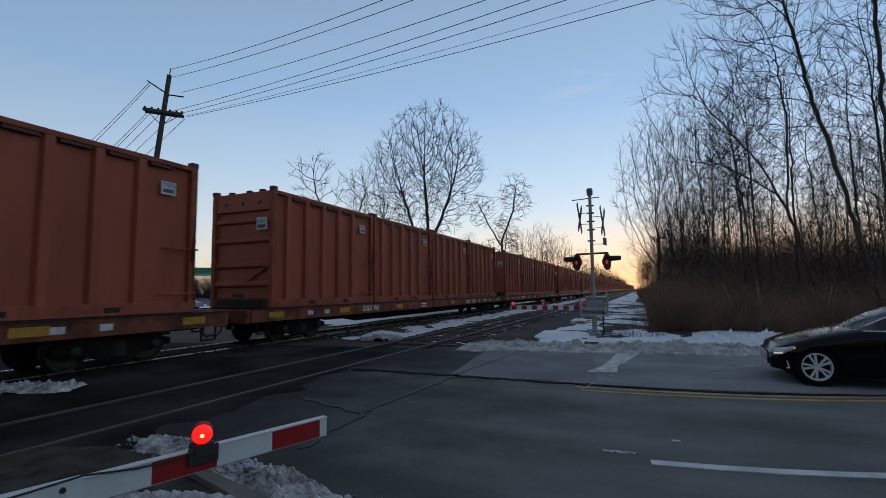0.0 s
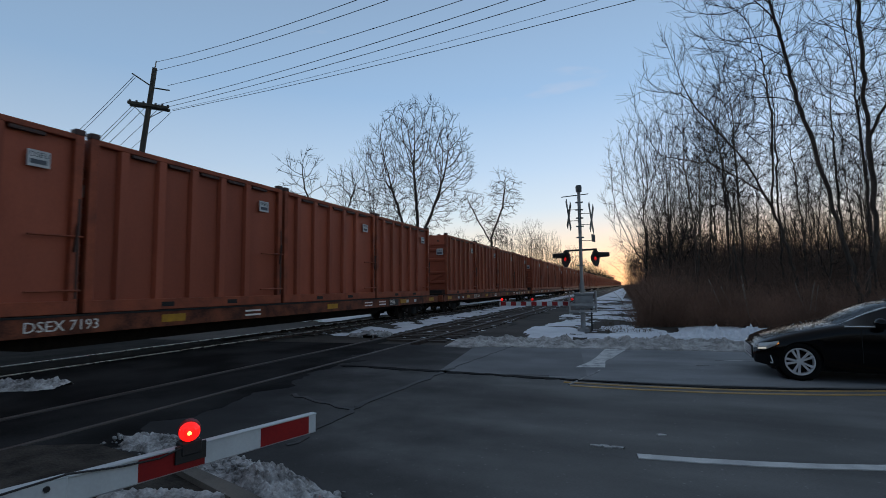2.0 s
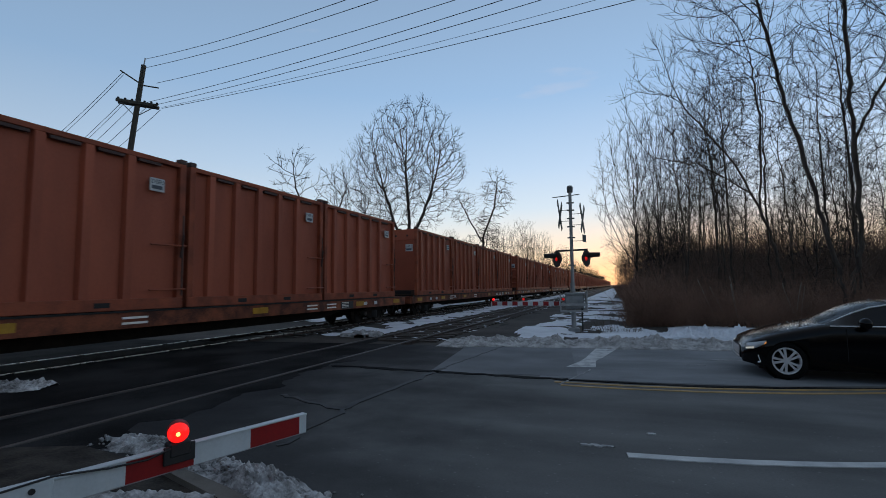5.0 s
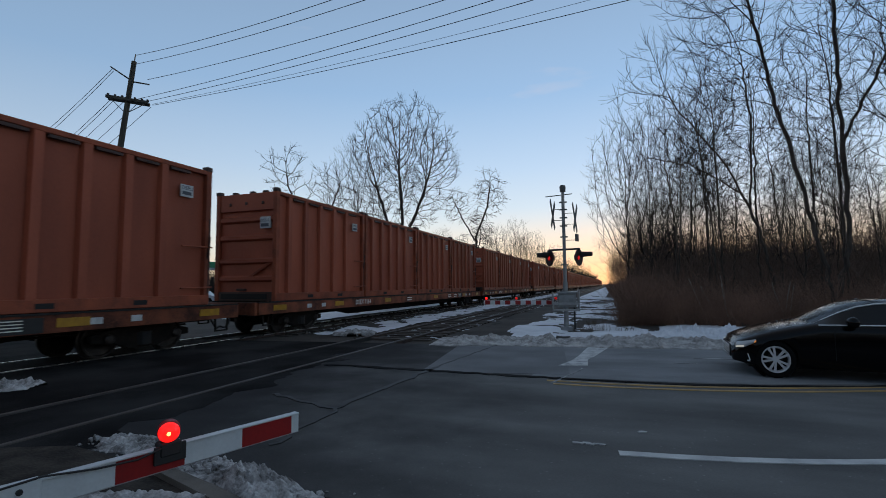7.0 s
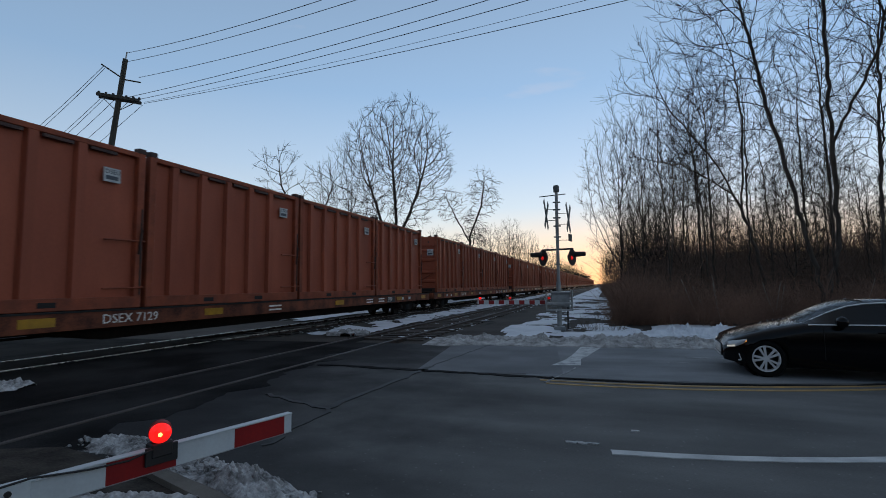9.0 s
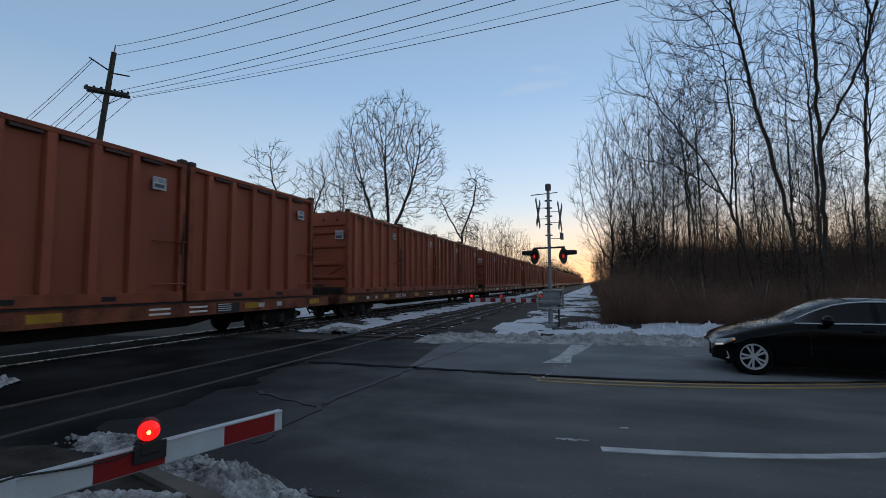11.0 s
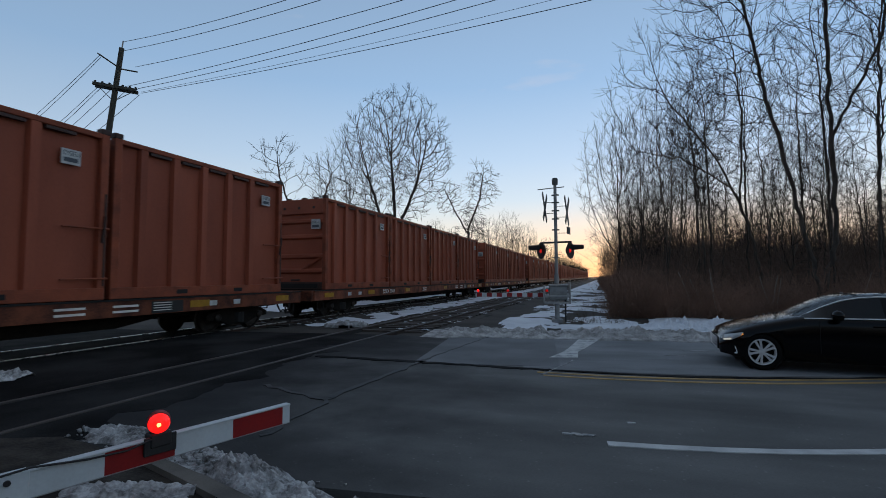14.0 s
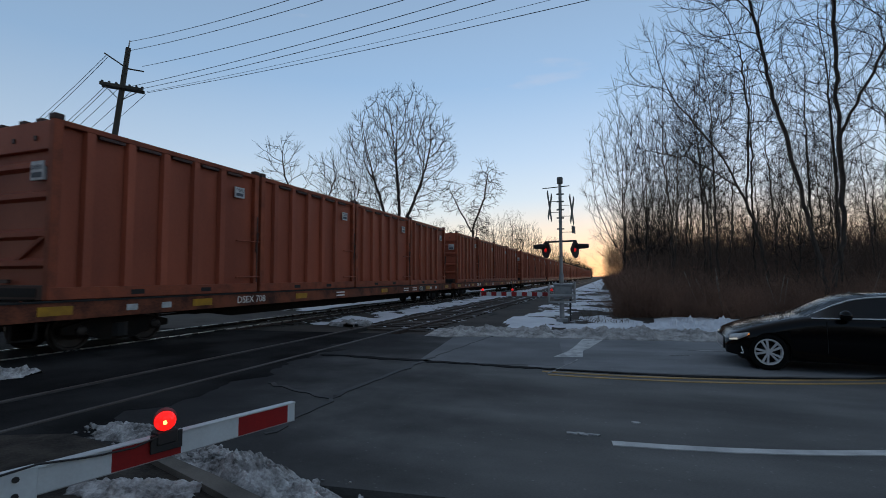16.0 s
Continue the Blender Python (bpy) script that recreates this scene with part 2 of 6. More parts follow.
M_DIRT = mat("gravelly_verge", (0.016, 0.014, 0.012), (0.07, 0.06, 0.05), 0.95, 0, 4, 40, 0.9, 0.03, spec=0.2)
M_POLE = mat("weathered_pole_timber", (0.085, 0.085, 0.07), (0.05, 0.048, 0.04), 0.85, 0, 2, 30, 0.5, 0.01, stretch=(6, 6, 0.6))
M_WIRE = mat("black_cable", (0.02, 0.022, 0.026), (0.03, 0.032, 0.036), 0.6, 0, 2, 20, 0)
M_BARK = mat("grey_bark", (0.085, 0.070, 0.058), (0.038, 0.031, 0.027), 0.9, 0, 3, 24, 0.7, 0.03, per=0.5, stretch=(3, 3, 0.7), spec=0.2)
M_TWIG = mat("twig_bark", (0.030, 0.025, 0.022), (0.018, 0.015, 0.013), 0.9, 0, 2, 12, 0, per=0.4, spec=0.2)
M_PALE_BARK = mat("pale_sapling_bark", (0.34, 0.30, 0.25), (0.2, 0.17, 0.14), 0.9, 0, 3, 24, 0.3, 0.01, per=0.3, spec=0.2)
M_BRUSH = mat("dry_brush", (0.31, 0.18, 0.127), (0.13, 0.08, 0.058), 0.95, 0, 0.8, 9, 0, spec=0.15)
# darker copy of the dry brush: the wood's inner shade is in the colour
M_BRUSH_SHADED = mat("shaded_brush", (0.17, 0.115, 0.088), (0.075, 0.052, 0.041), 0.95, 0, 0.8, 9, 0, spec=0.15)
M_WEED = mat("dead_weed", (0.12, 0.085, 0.055), (0.06, 0.045, 0.032), 0.95, 0, 2, 12, 0, spec=0.15)
M_CAR = mat("black_car_paint", (0.002, 0.002, 0.0025), (0.003, 0.003, 0.0035), 0.1, 0.0, 2, 200, 0, spec=0.25)
M_CAR_GLASS = mat("tinted_glass", (0.008, 0.01, 0.012), (0.012, 0.014, 0.016), 0.06, 0, 2, 50, 0, spec=0.35)
M_CHROME = mat("chrome_trim", (0.92, 0.93, 0.94), (0.82, 0.83, 0.84), 0.3, 0.25, 4, 60, 0)
M_RIM = mat("silver_alloy", (0.78, 0.78, 0.79), (0.68, 0.68, 0.69), 0.35, 0.3, 5, 80, 0.05)
M_TYRE = mat("tyre_rubber", (0.006, 0.006, 0.006), (0.011, 0.011, 0.011), 0.95, 0, 8, 90, 0.3, spec=0.1)
M_HEADLAMP = mat("clear_headlamp", (0.6, 0.62, 0.63), (0.4, 0.41, 0.42), 0.12, 0.1, 9, 60, 0)
M_AMBER = glow("amber_marker", (1.0, 0.36, 0.08), 0.55)
M_DRL = glow("daytime_lamp", (0.9, 0.85, 0.7), 0.35)
M_BRICK_FAR = mat("far_brown_wall", (0.2, 0.14, 0.11), (0.15, 0.105, 0.085), 0.85, 0, 1, 14, 0.2)
M_GREEN = mat("green_fascia", (0.015, 0.2, 0.09), (0.012, 0.15, 0.07), 0.5, 0, 1, 20, 0)
M_SIGN_WHITE = mat("sign_white", (0.7, 0.72, 0.72), (0.6, 0.62, 0.62), 0.5, 0, 2, 30, 0)
M_DIGIT = glow("red_price_digits", (1.0, 0.03, 0.02), 1.5)
M_SHADE_GLASS = mat("dark_window", (0.02, 0.022, 0.026), (0.035, 0.036, 0.04), 0.15, 0, 1, 20, 0)
M_SIGN_YELLOW = mat("sign_yellow", (0.55, 0.36, 0.02), (0.45, 0.3, 0.02), 0.5, 0, 2, 30, 0)
M_PARKED = mat("parked_paint", (0.3, 0.31, 0.33), (0.24, 0.25, 0.27), 0.3, 0.2, 2, 60, 0, per=0.8)


# ---- mesh helpers ----
def finish(name, bm, material, parent=None, label="", smooth=False):
    me = bpy.data.meshes.new(name)
    bm.normal_update()
    bm.to_mesh(me)
    bm.free()
    return from_mesh(name, me, material, parent, label, smooth)


def from_mesh(name, me, material, parent=None, label="", smooth=False):
    if material and not me.materials:
        me.materials.append(material)
    if smooth:
        me.polygons.foreach_set("use_smooth", [True] * len(me.polygons))
    ob = new(name, me)
    if parent:
        ob.parent = parent
    if label:
        ob["label"] = label
    return ob


def part(name, bm, material, parent, label="", smooth=False):
    return finish(name, bm, material, parent, label, smooth)


def box(bm, x0, x1, y0, y1, z0, z1, bevel=0.0):
    r = bmesh.ops.create_cube(bm, size=1.0)
    for v in r["verts"]:
        v.co = Vector(((x0 + x1) / 2 + v.co.x * (x1 - x0), (y0 + y1) / 2 + v.co.y * (y1 - y0), (z0 + z1) / 2 + v.co.z * (z1 - z0)))
    if bevel:
        ed = list({e for v in r["verts"] for e in v.link_edges})
        bmesh.ops.bevel(bm, geom=ed, offset=bevel, segments=1, affect="EDGES")
    return bm


def boxed(*a, **k):
    return box(bmesh.new(), *a, **k)


def rod(bm, a, b, r0, r1=None, n=8, caps=True):
    a, b = Vector(a), Vector(b)
    r1 = r0 if r1 is None else r1
    q = (b - a).to_track_quat("Z", "Y")
    rings = []
    for p, r in ((a, r0), (b, r1)):
        rings.append([bm.verts.new(p + q @ Vector((math.cos(2 * math.pi * i / n) * r, math.sin(2 * math.pi * i / n) * r, 0))) for i in range(n)])
    for i in range(n):
        bm.faces.new((rings[0][i], rings[0][(i + 1) % n], rings[1][(i + 1) % n], rings[1][i]))
    if caps:
        bm.faces.new(rings[0][::-1])
        bm.faces.new(rings[1])
    return bm


def tube(pts, r, n=6):
    """One unbroken round bar along a line of points."""
    bm = bmesh.new()
    pts = [Vector(p) for p in pts]
    rings = []
    for i, p in enumerate(pts):
        d = pts[min(i + 1, len(pts) - 1)] - pts[max(i - 1, 0)]
        q = d.to_track_quat("Z", "Y")
        rings.append([bm.verts.new(p + q @ Vector((math.cos(2 * math.pi * k / n) * r, math.sin(2 * math.pi * k / n) * r, 0))) for k in range(n)])
    for a, b in zip(rings, rings[1:]):
        for k in range(n):
            bm.faces.new((a[k], a[(k + 1) % n], b[(k + 1) % n], b[k]))
    bm.faces.new(rings[0][::-1])
    bm.faces.new(rings[-1])
    return bm


def rodded(*a, **k):
    return rod(bmesh.new(), *a, **k)


def turned(bm, m):
    bmesh.ops.transform(bm, matrix=m, verts=bm.verts)
    return bm


def disc_lathe(profile, n=24, axis="X", caps=True):
    """Turn a profile of (along, radius) about an axis."""
    bm = bmesh.new()
    rings = []
    for s, r in profile:
        ring = []
        for i in range(n):
            c, d = math.cos(2 * math.pi * i / n) * r, math.sin(2 * math.pi * i / n) * r
            ring.append(bm.verts.new({"X": (s, c, d), "Y": (c, s, d), "Z": (c, d, s)}[axis]))
        rings.append(ring)
    for a, b in zip(rings, rings[1:]):
        for i in range(n):
            bm.faces.new((a[i], a[(i + 1) % n], b[(i + 1) % n], b[i]))
    for ring in (rings[0], rings[-1]) if caps else ():
        if len(set(v.co.to_tuple(4) for v in ring)) > 2:
            bm.faces.new(ring)
    bmesh.ops.remove_doubles(bm, verts=bm.verts, dist=1e-5)
    bmesh.ops.recalc_face_normals(bm, faces=bm.faces)
    return bm


def prism(pts, y0, y1, plane="XZ"):
    """A flat outline pushed through a thickness."""
    bm = bmesh.new()
    f = {"XZ": lambda a, b, d: (a, d, b), "YZ": lambda a, b, d: (d, a, b), "XY": lambda a, b, d: (a, b, d)}[plane]
    lo = [bm.verts.new(f(a, b, y0)) for a, b in pts]
    hi = [bm.verts.new(f(a, b, y1)) for a, b in pts]
    k = len(pts)
    bm.faces.new(lo)
    bm.faces.new(hi[::-1])
    for i in range(k):
        bm.faces.new((lo[i], hi[i], hi[(i + 1) % k], lo[(i + 1) % k]))
    bmesh.ops.recalc_face_normals(bm, faces=bm.faces)
    return bm


def words(text, size, m, material, parent, name="lettering"):
    """Raised lettering, flat in local XY before the pose m."""
    cu = bpy.data.curves.new("text", "FONT")
    cu.body, cu.size, cu.extrude, cu.resolution_u = text, size, 0.002, 2
    tmp = bpy.data.objects.new("text", cu)
    scene.collection.objects.link(tmp)
    me = bpy.data.meshes.new_from_object(tmp.evaluated_get(bpy.context.evaluated_depsgraph_get()))
    bpy.data.objects.remove(tmp)
    me.transform(m)
    me.materials.clear()
    return from_mesh(name, me, material, parent)


def empty(name, label, category, group="", kind=""):
    e = new(name)
    e.empty_display_size = 0.3
    return tagged(e, label, category, group, kind)


def structure(name, bm, material, label, category, smooth=False):
    return tagged(finish(name, bm, material, None, "", smooth), label, category, "", "structure")


def fbm(x, y, z=0.0, o=4):
    return noise.fractal((x, y, z), 1.0, 2.0, o)

# ---- the large structure: ground, road, tracks ----
# road frame: u along the road, v across it
ROAD_TURN = radians(7.4)
RU, RV = Vector((math.cos(ROAD_TURN), math.sin(ROAD_TURN), 0)), Vector((-math.sin(ROAD_TURN), math.cos(ROAD_TURN), 0))
TRACK_NEAR, TRACK_TRAIN, GAUGE = -6.66, -11.80, 1.435


def ruv(u, v, z=0.0):
    return RU * u + RV * v + Vector((0, 0, z))


def road_strip(name, u0, u1, v0, v1, z0, z1, material, label, category, wob=0.0, n=1, kind="structure", bend=(0.0, 0.0)):
    bm = bmesh.new()
    rows = []
    for i in range(n + 1):
        u = u0 + (u1 - u0) * i / n
        e = min(u, 6.0) - bend[1]
        curve = bend[0] * (e * e + 2 * e * max(0.0, min(u, 20.0) - 6.0))
        a = wob * fbm(u * 1.3, v0 * 3.1) + curve
        b = wob * fbm(u * 1.3, v1 * 3.7 + 9) + curve
        rows.append([bm.verts.new(ruv(u, v0 + a, z0)), bm.verts.new(ruv(u, v0 + a, z1)), bm.verts.new(ruv(u, v1 + b, z1)), bm.verts.new(ruv(u, v1 + b, z0))])
    for p, q in zip(rows, rows[1:]):
        for j in range(4):
            bm.faces.new((p[j], q[j], q[(j + 1) % 4], p[(j + 1) % 4]))
    bm.faces.new(rows[0][::-1])
    bm.faces.new(rows[-1])
    bmesh.ops.recalc_face_normals(bm, faces=bm.faces)
    return tagged(finish(name, bm, material), label, category, "", kind)


def ground_height(x, y):
    u, v = Vector((x, y, 0)).dot(RU), Vector((x, y, 0)).dot(RV)
    if 3.3 < v < 12.9:
        return -0.30
    h = -0.10 + 0.05 * fbm(x * 0.35, y * 0.35)
    if v >= 12.9 and x > -4.0:
        h += 0.05 * min(1.0, (v - 12.9) / 3)
    if x > 0.5 and y > 19:
        h += 0.25 * min(1.0, (y - 19) / 6)
    return h


def ground_sheet():
    bm = bmesh.new()
    xs = [-2500, -800, -300, -150, -90] + [-60 + i * 1.0 for i in range(121)] + [90, 150, 300, 800, 2500]
    ys = [-1500, -500, -150, -60] + [-30 + i * 1.0 for i in range(111)] + [110, 160, 300, 700, 1500, 3500]
    grid = [[bm.verts.new((x, y, ground_height(x, y))) for x in xs] for y in ys]
    for a, b in zip(grid, grid[1:]):
        for i in range(len(xs) - 1):
            bm.faces.new((a[i], a[i + 1], b[i + 1], b[i]))
    return structure("ground", bm, M_GROUND, "dark winter earth with thin dead grass and gravel", "ground", True)


ground_sheet()
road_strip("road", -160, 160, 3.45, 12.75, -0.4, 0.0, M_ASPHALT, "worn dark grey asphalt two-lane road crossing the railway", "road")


def crossing_surface():
    """Dark patched asphalt about the rails, with ragged edges towards the lanes."""
    left, right = [], []
    for i in range(64):
        v = 3.36 + 9.44 * i / 63
        left.append(ruv(-17.0 + 0.4 * fbm(v * 1.1, 4.0), v)[:2])
        right.append(ruv(-4.6 + 0.8 * fbm(v * 0.9, 1.0) + 0.02 * noise.noise((v * 9, 0, 0)), v)[:2])
    return structure("crossing_surface", prism(left[::-1] + right, -0.35, 0.004, "XY"), M_CROSSING, "nearly black patched asphalt about the rails", "road")


crossing_surface()


road_strip("pale_patch", -2.35, 0.35, 8.75, 12.6, -0.1, 0.006, M_PATCH, "paler square of worn paving before the crossing", "road", 0.06, 24)
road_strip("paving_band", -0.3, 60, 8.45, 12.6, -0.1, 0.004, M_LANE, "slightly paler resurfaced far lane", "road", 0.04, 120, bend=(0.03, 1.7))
for nm, v0, v1, u0 in (("yellow_line", 7.93, 8.01, 0.05), ("yellow_line", 8.17, 8.25, -0.05)):
    road_strip(nm, u0, 90, v0 - 0.13, v1 - 0.13, -0.05, 0.009, M_YELLOW_LINE, "double yellow centre line, faded", "road marking", 0.012, 180, bend=(0.045, 1.7))
road_strip("edge_line", 0.62, 90, 4.78, 4.90, -0.05, 0.009, M_WHITE_LINE, "white edge line painted along the near lane", "road marking", 0.01, 180, bend=(0.06, 1.0))
road_strip("edge_line", 3.0, 90, 11.06, 11.15, -0.05, 0.009, M_WORN_LINE, "thin faded white edge line of the far lane", "road marking", 0.012, 60)
structure("stop_bar", prism([ruv(u, v)[:2] for u, v in ((0.17, 9.71), (0.73, 9.80), (0.80, 10.60), (0.97, 11.03), (1.48, 12.70), (0.96, 12.62), (0.62, 11.0), (0.45, 10.4))], -0.05, 0.010, "XY"), M_STOP, "worn white stop bar slanting across the far lane", "road marking")
structure("paint_speck", prism([ruv(0.96 + 0.05 * math.cos(i), 5.57 + 0.025 * math.sin(i))[:2] for i in range(6)], -0.05, 0.010, "XY"), M_WHITE_LINE, "small white fleck on the near lane", "road marking")


def crack(points, width, material, label):
    bm = bmesh.new()
    last = None
    for i, (x, y) in enumerate(points):
        nx = points[min(i + 1, len(points) - 1)]
        pv = points[max(i - 1, 0)]
        d = Vector((nx[0] - pv[0], nx[1] - pv[1], 0)).normalized()
        s = Vector((-d.y, d.x, 0)) * width * (0.6 + 0.6 * random.random())
        c = Vector((x, y, 0.0115))
        cur = (bm.verts.new(c + s), bm.verts.new(c - s), bm.verts.new(c - s - Vector((0, 0, 0.03))), bm.verts.new(c + s - Vector((0, 0, 0.03))))
        if last:
            for j in range(4):
                bm.faces.new((last[j], cur[j], cur[(j + 1) % 4], last[(j + 1) % 4]))
        last = cur
    bmesh.ops.recalc_face_normals(bm, faces=bm.faces)
    return tagged(finish("tar_crack", bm, material), label, "road crack", "", "structure")


def wobble_line(a, b, n, amp):
    return [(a[0] + (b[0] - a[0]) * i / n + random.uniform(-amp, amp), a[1] + (b[1] - a[1]) * i / n + random.uniform(-amp, amp)) for i in range(n + 1)]


crack(wobble_line((-3.0, 12.5), (-3.35, 8.9), 14, 0.03), 0.02, M_TAR, "dark tar joint across the lane")
crack(wobble_line((-3.35, 8.9), (-3.5, 5.6), 14, 0.06), 0.05, M_TAR, "ragged black crack in the road")
crack(wobble_line((-3.5, 5.6), (-3.3, 4.0), 10, 0.06), 0.03, M_TAR, "ragged black crack in the road")
crack(wobble_line((-4.9, 5.95), (-3.55, 5.5), 10, 0.05), 0.035, M_TAR, "ragged black crack in the road")
crack(wobble_line((-1.0, 7.95), (-0.6, 9.5), 8, 0.02), 0.015, M_WORN_LINE, "thin worn white paint joint")
crack(wobble_line((-5.6, 8.45), (-0.9, 8.38), 30, 0.05), 0.08, M_CROSSING, "dark sealed seam along the lane")
crack([tuple(ruv(0.2 + 0.35 * i, 8.42 + 0.04 * (0.35 * i - 1.9) ** 2 - 0.14 + random.uniform(-0.03, 0.03))[:2]) for i in range(18)], 0.06, M_CROSSING, "dark sealed seam along the lane")
crack(wobble_line((-0.45, 5.06), (-0.13, 5.06), 8, 0.03), 0.03, M_WORN_LINE, "scuffed remains of white paint")
crack(wobble_line((1.1, 10.6), (1.5, 10.65), 5, 0.03), 0.03, M_WORN_LINE, "small white scuff on the lane")


# ---- tracks ----
M_RAIL_DULL = mat("dull_rail_head", (0.12, 0.11, 0.105), (0.07, 0.06, 0.055), 0.5, 0.6, 2, 30, 0.1)


def rail(x):
    e = empty("rail", "steel rail with a polished head set in the crossing", "rail", "rails of the crossing", "structure")
    part("web", boxed(x - 0.045, x + 0.045, -60, 650, -0.13, -0.012), M_RAIL, e)
    part("head", boxed(x - 0.034, x + 0.034, -60, 650, -0.012, 0.022, 0.006), M_RAIL_TOP if x < -9 else M_RAIL_DULL, e, "worn rail head")
    return e


for tc in (TRACK_NEAR, TRACK_TRAIN):
    for s in (-1, 1):
        rail(tc + s * GAUGE / 2)
    for s in (-1, 1):
        structure("flangeway", boxed(tc + s * (GAUGE / 2 - 0.075) - 0.028, tc + s * (GAUGE / 2 - 0.075) + 0.028, 3.3, 13.4, -0.1, 0.008), M_BLACK, "black rubber flangeway beside the rail", "crossing strip")


def ballast_bed(tc):
    bm = bmesh.new()
    nx, rows = 9, []
    ys = [13.2 + 0.6 * i for i in range(80)] + [62 + 12 * i for i in range(50)]
    for y in ys:
        rows.append([bm.verts.new((tc + (-1.0 + 2.0 * i / nx) * 2.3, y, -0.12 - (0.22 if i in (0, nx) else 0) + 0.05 * fbm(i * 1.7, y * 1.9, tc))) for i in range(nx + 1)])
    for a, b in zip(rows, rows[1:]):
        for i in range(nx):
            bm.faces.new((a[i], a[i + 1], b[i + 1], b[i]))
    return structure("ballast_bed", bm, M_BALLAST, "dark crushed stone ballast under the track", "ballast", True)


ties = empty("track_ties", "creosoted timber railway sleepers lying in the ballast", "railway tie", "", "structure")
tie_mesh = bpy.data.meshes.new("tie")
tb = boxed(-1.3, 1.3, -0.11, 0.11, -0.2, -0.045, 0.012)
tb.to_mesh(tie_mesh)
tb.free()
tie_mesh.materials.append(M_TIE)
for tc in (TRACK_NEAR, TRACK_TRAIN):
    ballast_bed(tc)
    for i in range(100):
        t_ob = new("tie", tie_mesh)
        t_ob.parent = ties
        t_ob.location = (tc + random.uniform(-0.04, 0.04), 13.6 + 0.53 * i, random.uniform(-0.01, 0.01))
        t_ob.rotation_euler = (0, 0, random.uniform(-0.015, 0.015))


# ---- snow ----
def snow_lump(name, cx, cy, rx, ry, h, turn, material, label, seed, n=72, base=0.0, rough=1.0):
    """A ragged heap of snow on the ground."""
    bm = bmesh.new()
    g = []
    ca, sa = math.cos(turn), math.sin(turn)
    for j in range(n + 1):
        row = []
        for i in range(n + 1):
            a, b = -1 + 2 * i / n, -1 + 2 * j / n
            d = math.sqrt(a * a + b * b) + 0.45 * fbm(a * 1.6 + seed, b * 1.6, seed * 1.7)
            k = max(0.0, 1 - d)
            lum = noise.noise((a * rx * 7 + seed, b * ry * 7, seed)) * 0.7 + noise.noise((a * rx * 18, b * ry * 18, seed)) * 0.6 + noise.noise((a * rx * 40, b * ry * 40, seed)) * 0.3
            z = h * (min(1.0, k * 1.7) ** 0.7) * (0.75 + rough * 0.75 * lum) if k > 0 else -0.08
            x, y = a * rx, b * ry
            row.append(bm.verts.new((cx + ca * x - sa * y, cy + sa * x + ca * y, base + z)))
        g.append(row)
    for p, q in zip(g, g[1:]):
        for i in range(n):
            if max(v.co.z for v in (p[i], p[i + 1], q[i + 1], q[i])) > base - 0.07:
                bm.faces.new((p[i], p[i + 1], q[i + 1], q[i]))
    bmesh.ops.delete(bm, geom=[v for v in bm.verts if not v.link_faces], context="VERTS")
    return tagged(finish(name, bm, material, None, "", False), label, "snow", "", "stuff")


def snow_field(name, x0, x1, y0, y1, cover, seed, step=0.3, material=None, label="", lift=0.03, mask=None, fscale=0.5):
    """Thin lying snow with bare gaps, following the ground."""
    bm = bmesh.new()
    nx, ny = int((x1 - x0) / step), int((y1 - y0) / step)
    vs = {}

    def val(x, y):
        w = cover + 0.9 * fbm(x * fscale + seed, y * fscale * 0.7, seed) + 0.25 * noise.noise((x * 2.3, y * 2.3, seed))
        return w + (mask(x, y) if mask else 0)

    def vert(i, j):
        if (i, j) not in vs:
            x, y = x0 + (x1 - x0) * i / nx, y0 + (y1 - y0) * j / ny
            k = val(x, y)
            vs[(i, j)] = bm.verts.new((x + 0.08 * noise.noise((x * 3, y * 3, 1)), y + 0.08 * noise.noise((x * 3, y * 3, 7)), ground_height(x, y) + lift * min(1.0, max(-1.0, k * 3)) + 0.012 + 0.02 * noise.noise((x * 2, y * 2, 3))))
        return vs[(i, j)]

    for j in range(ny):
        for i in range(nx):
            x, y = x0 + (x1 - x0) * (i + 0.5) / nx, y0 + (y1 - y0) * (j + 0.5) / ny
            if val(x, y) > 0:
                bm.faces.new((vert(i, j), vert(i + 1, j), vert(i + 1, j + 1), vert(i, j + 1)))
    return tagged(finish(name, bm, material or M_SNOW, None, "", True), label, "snow", "", "stuff")


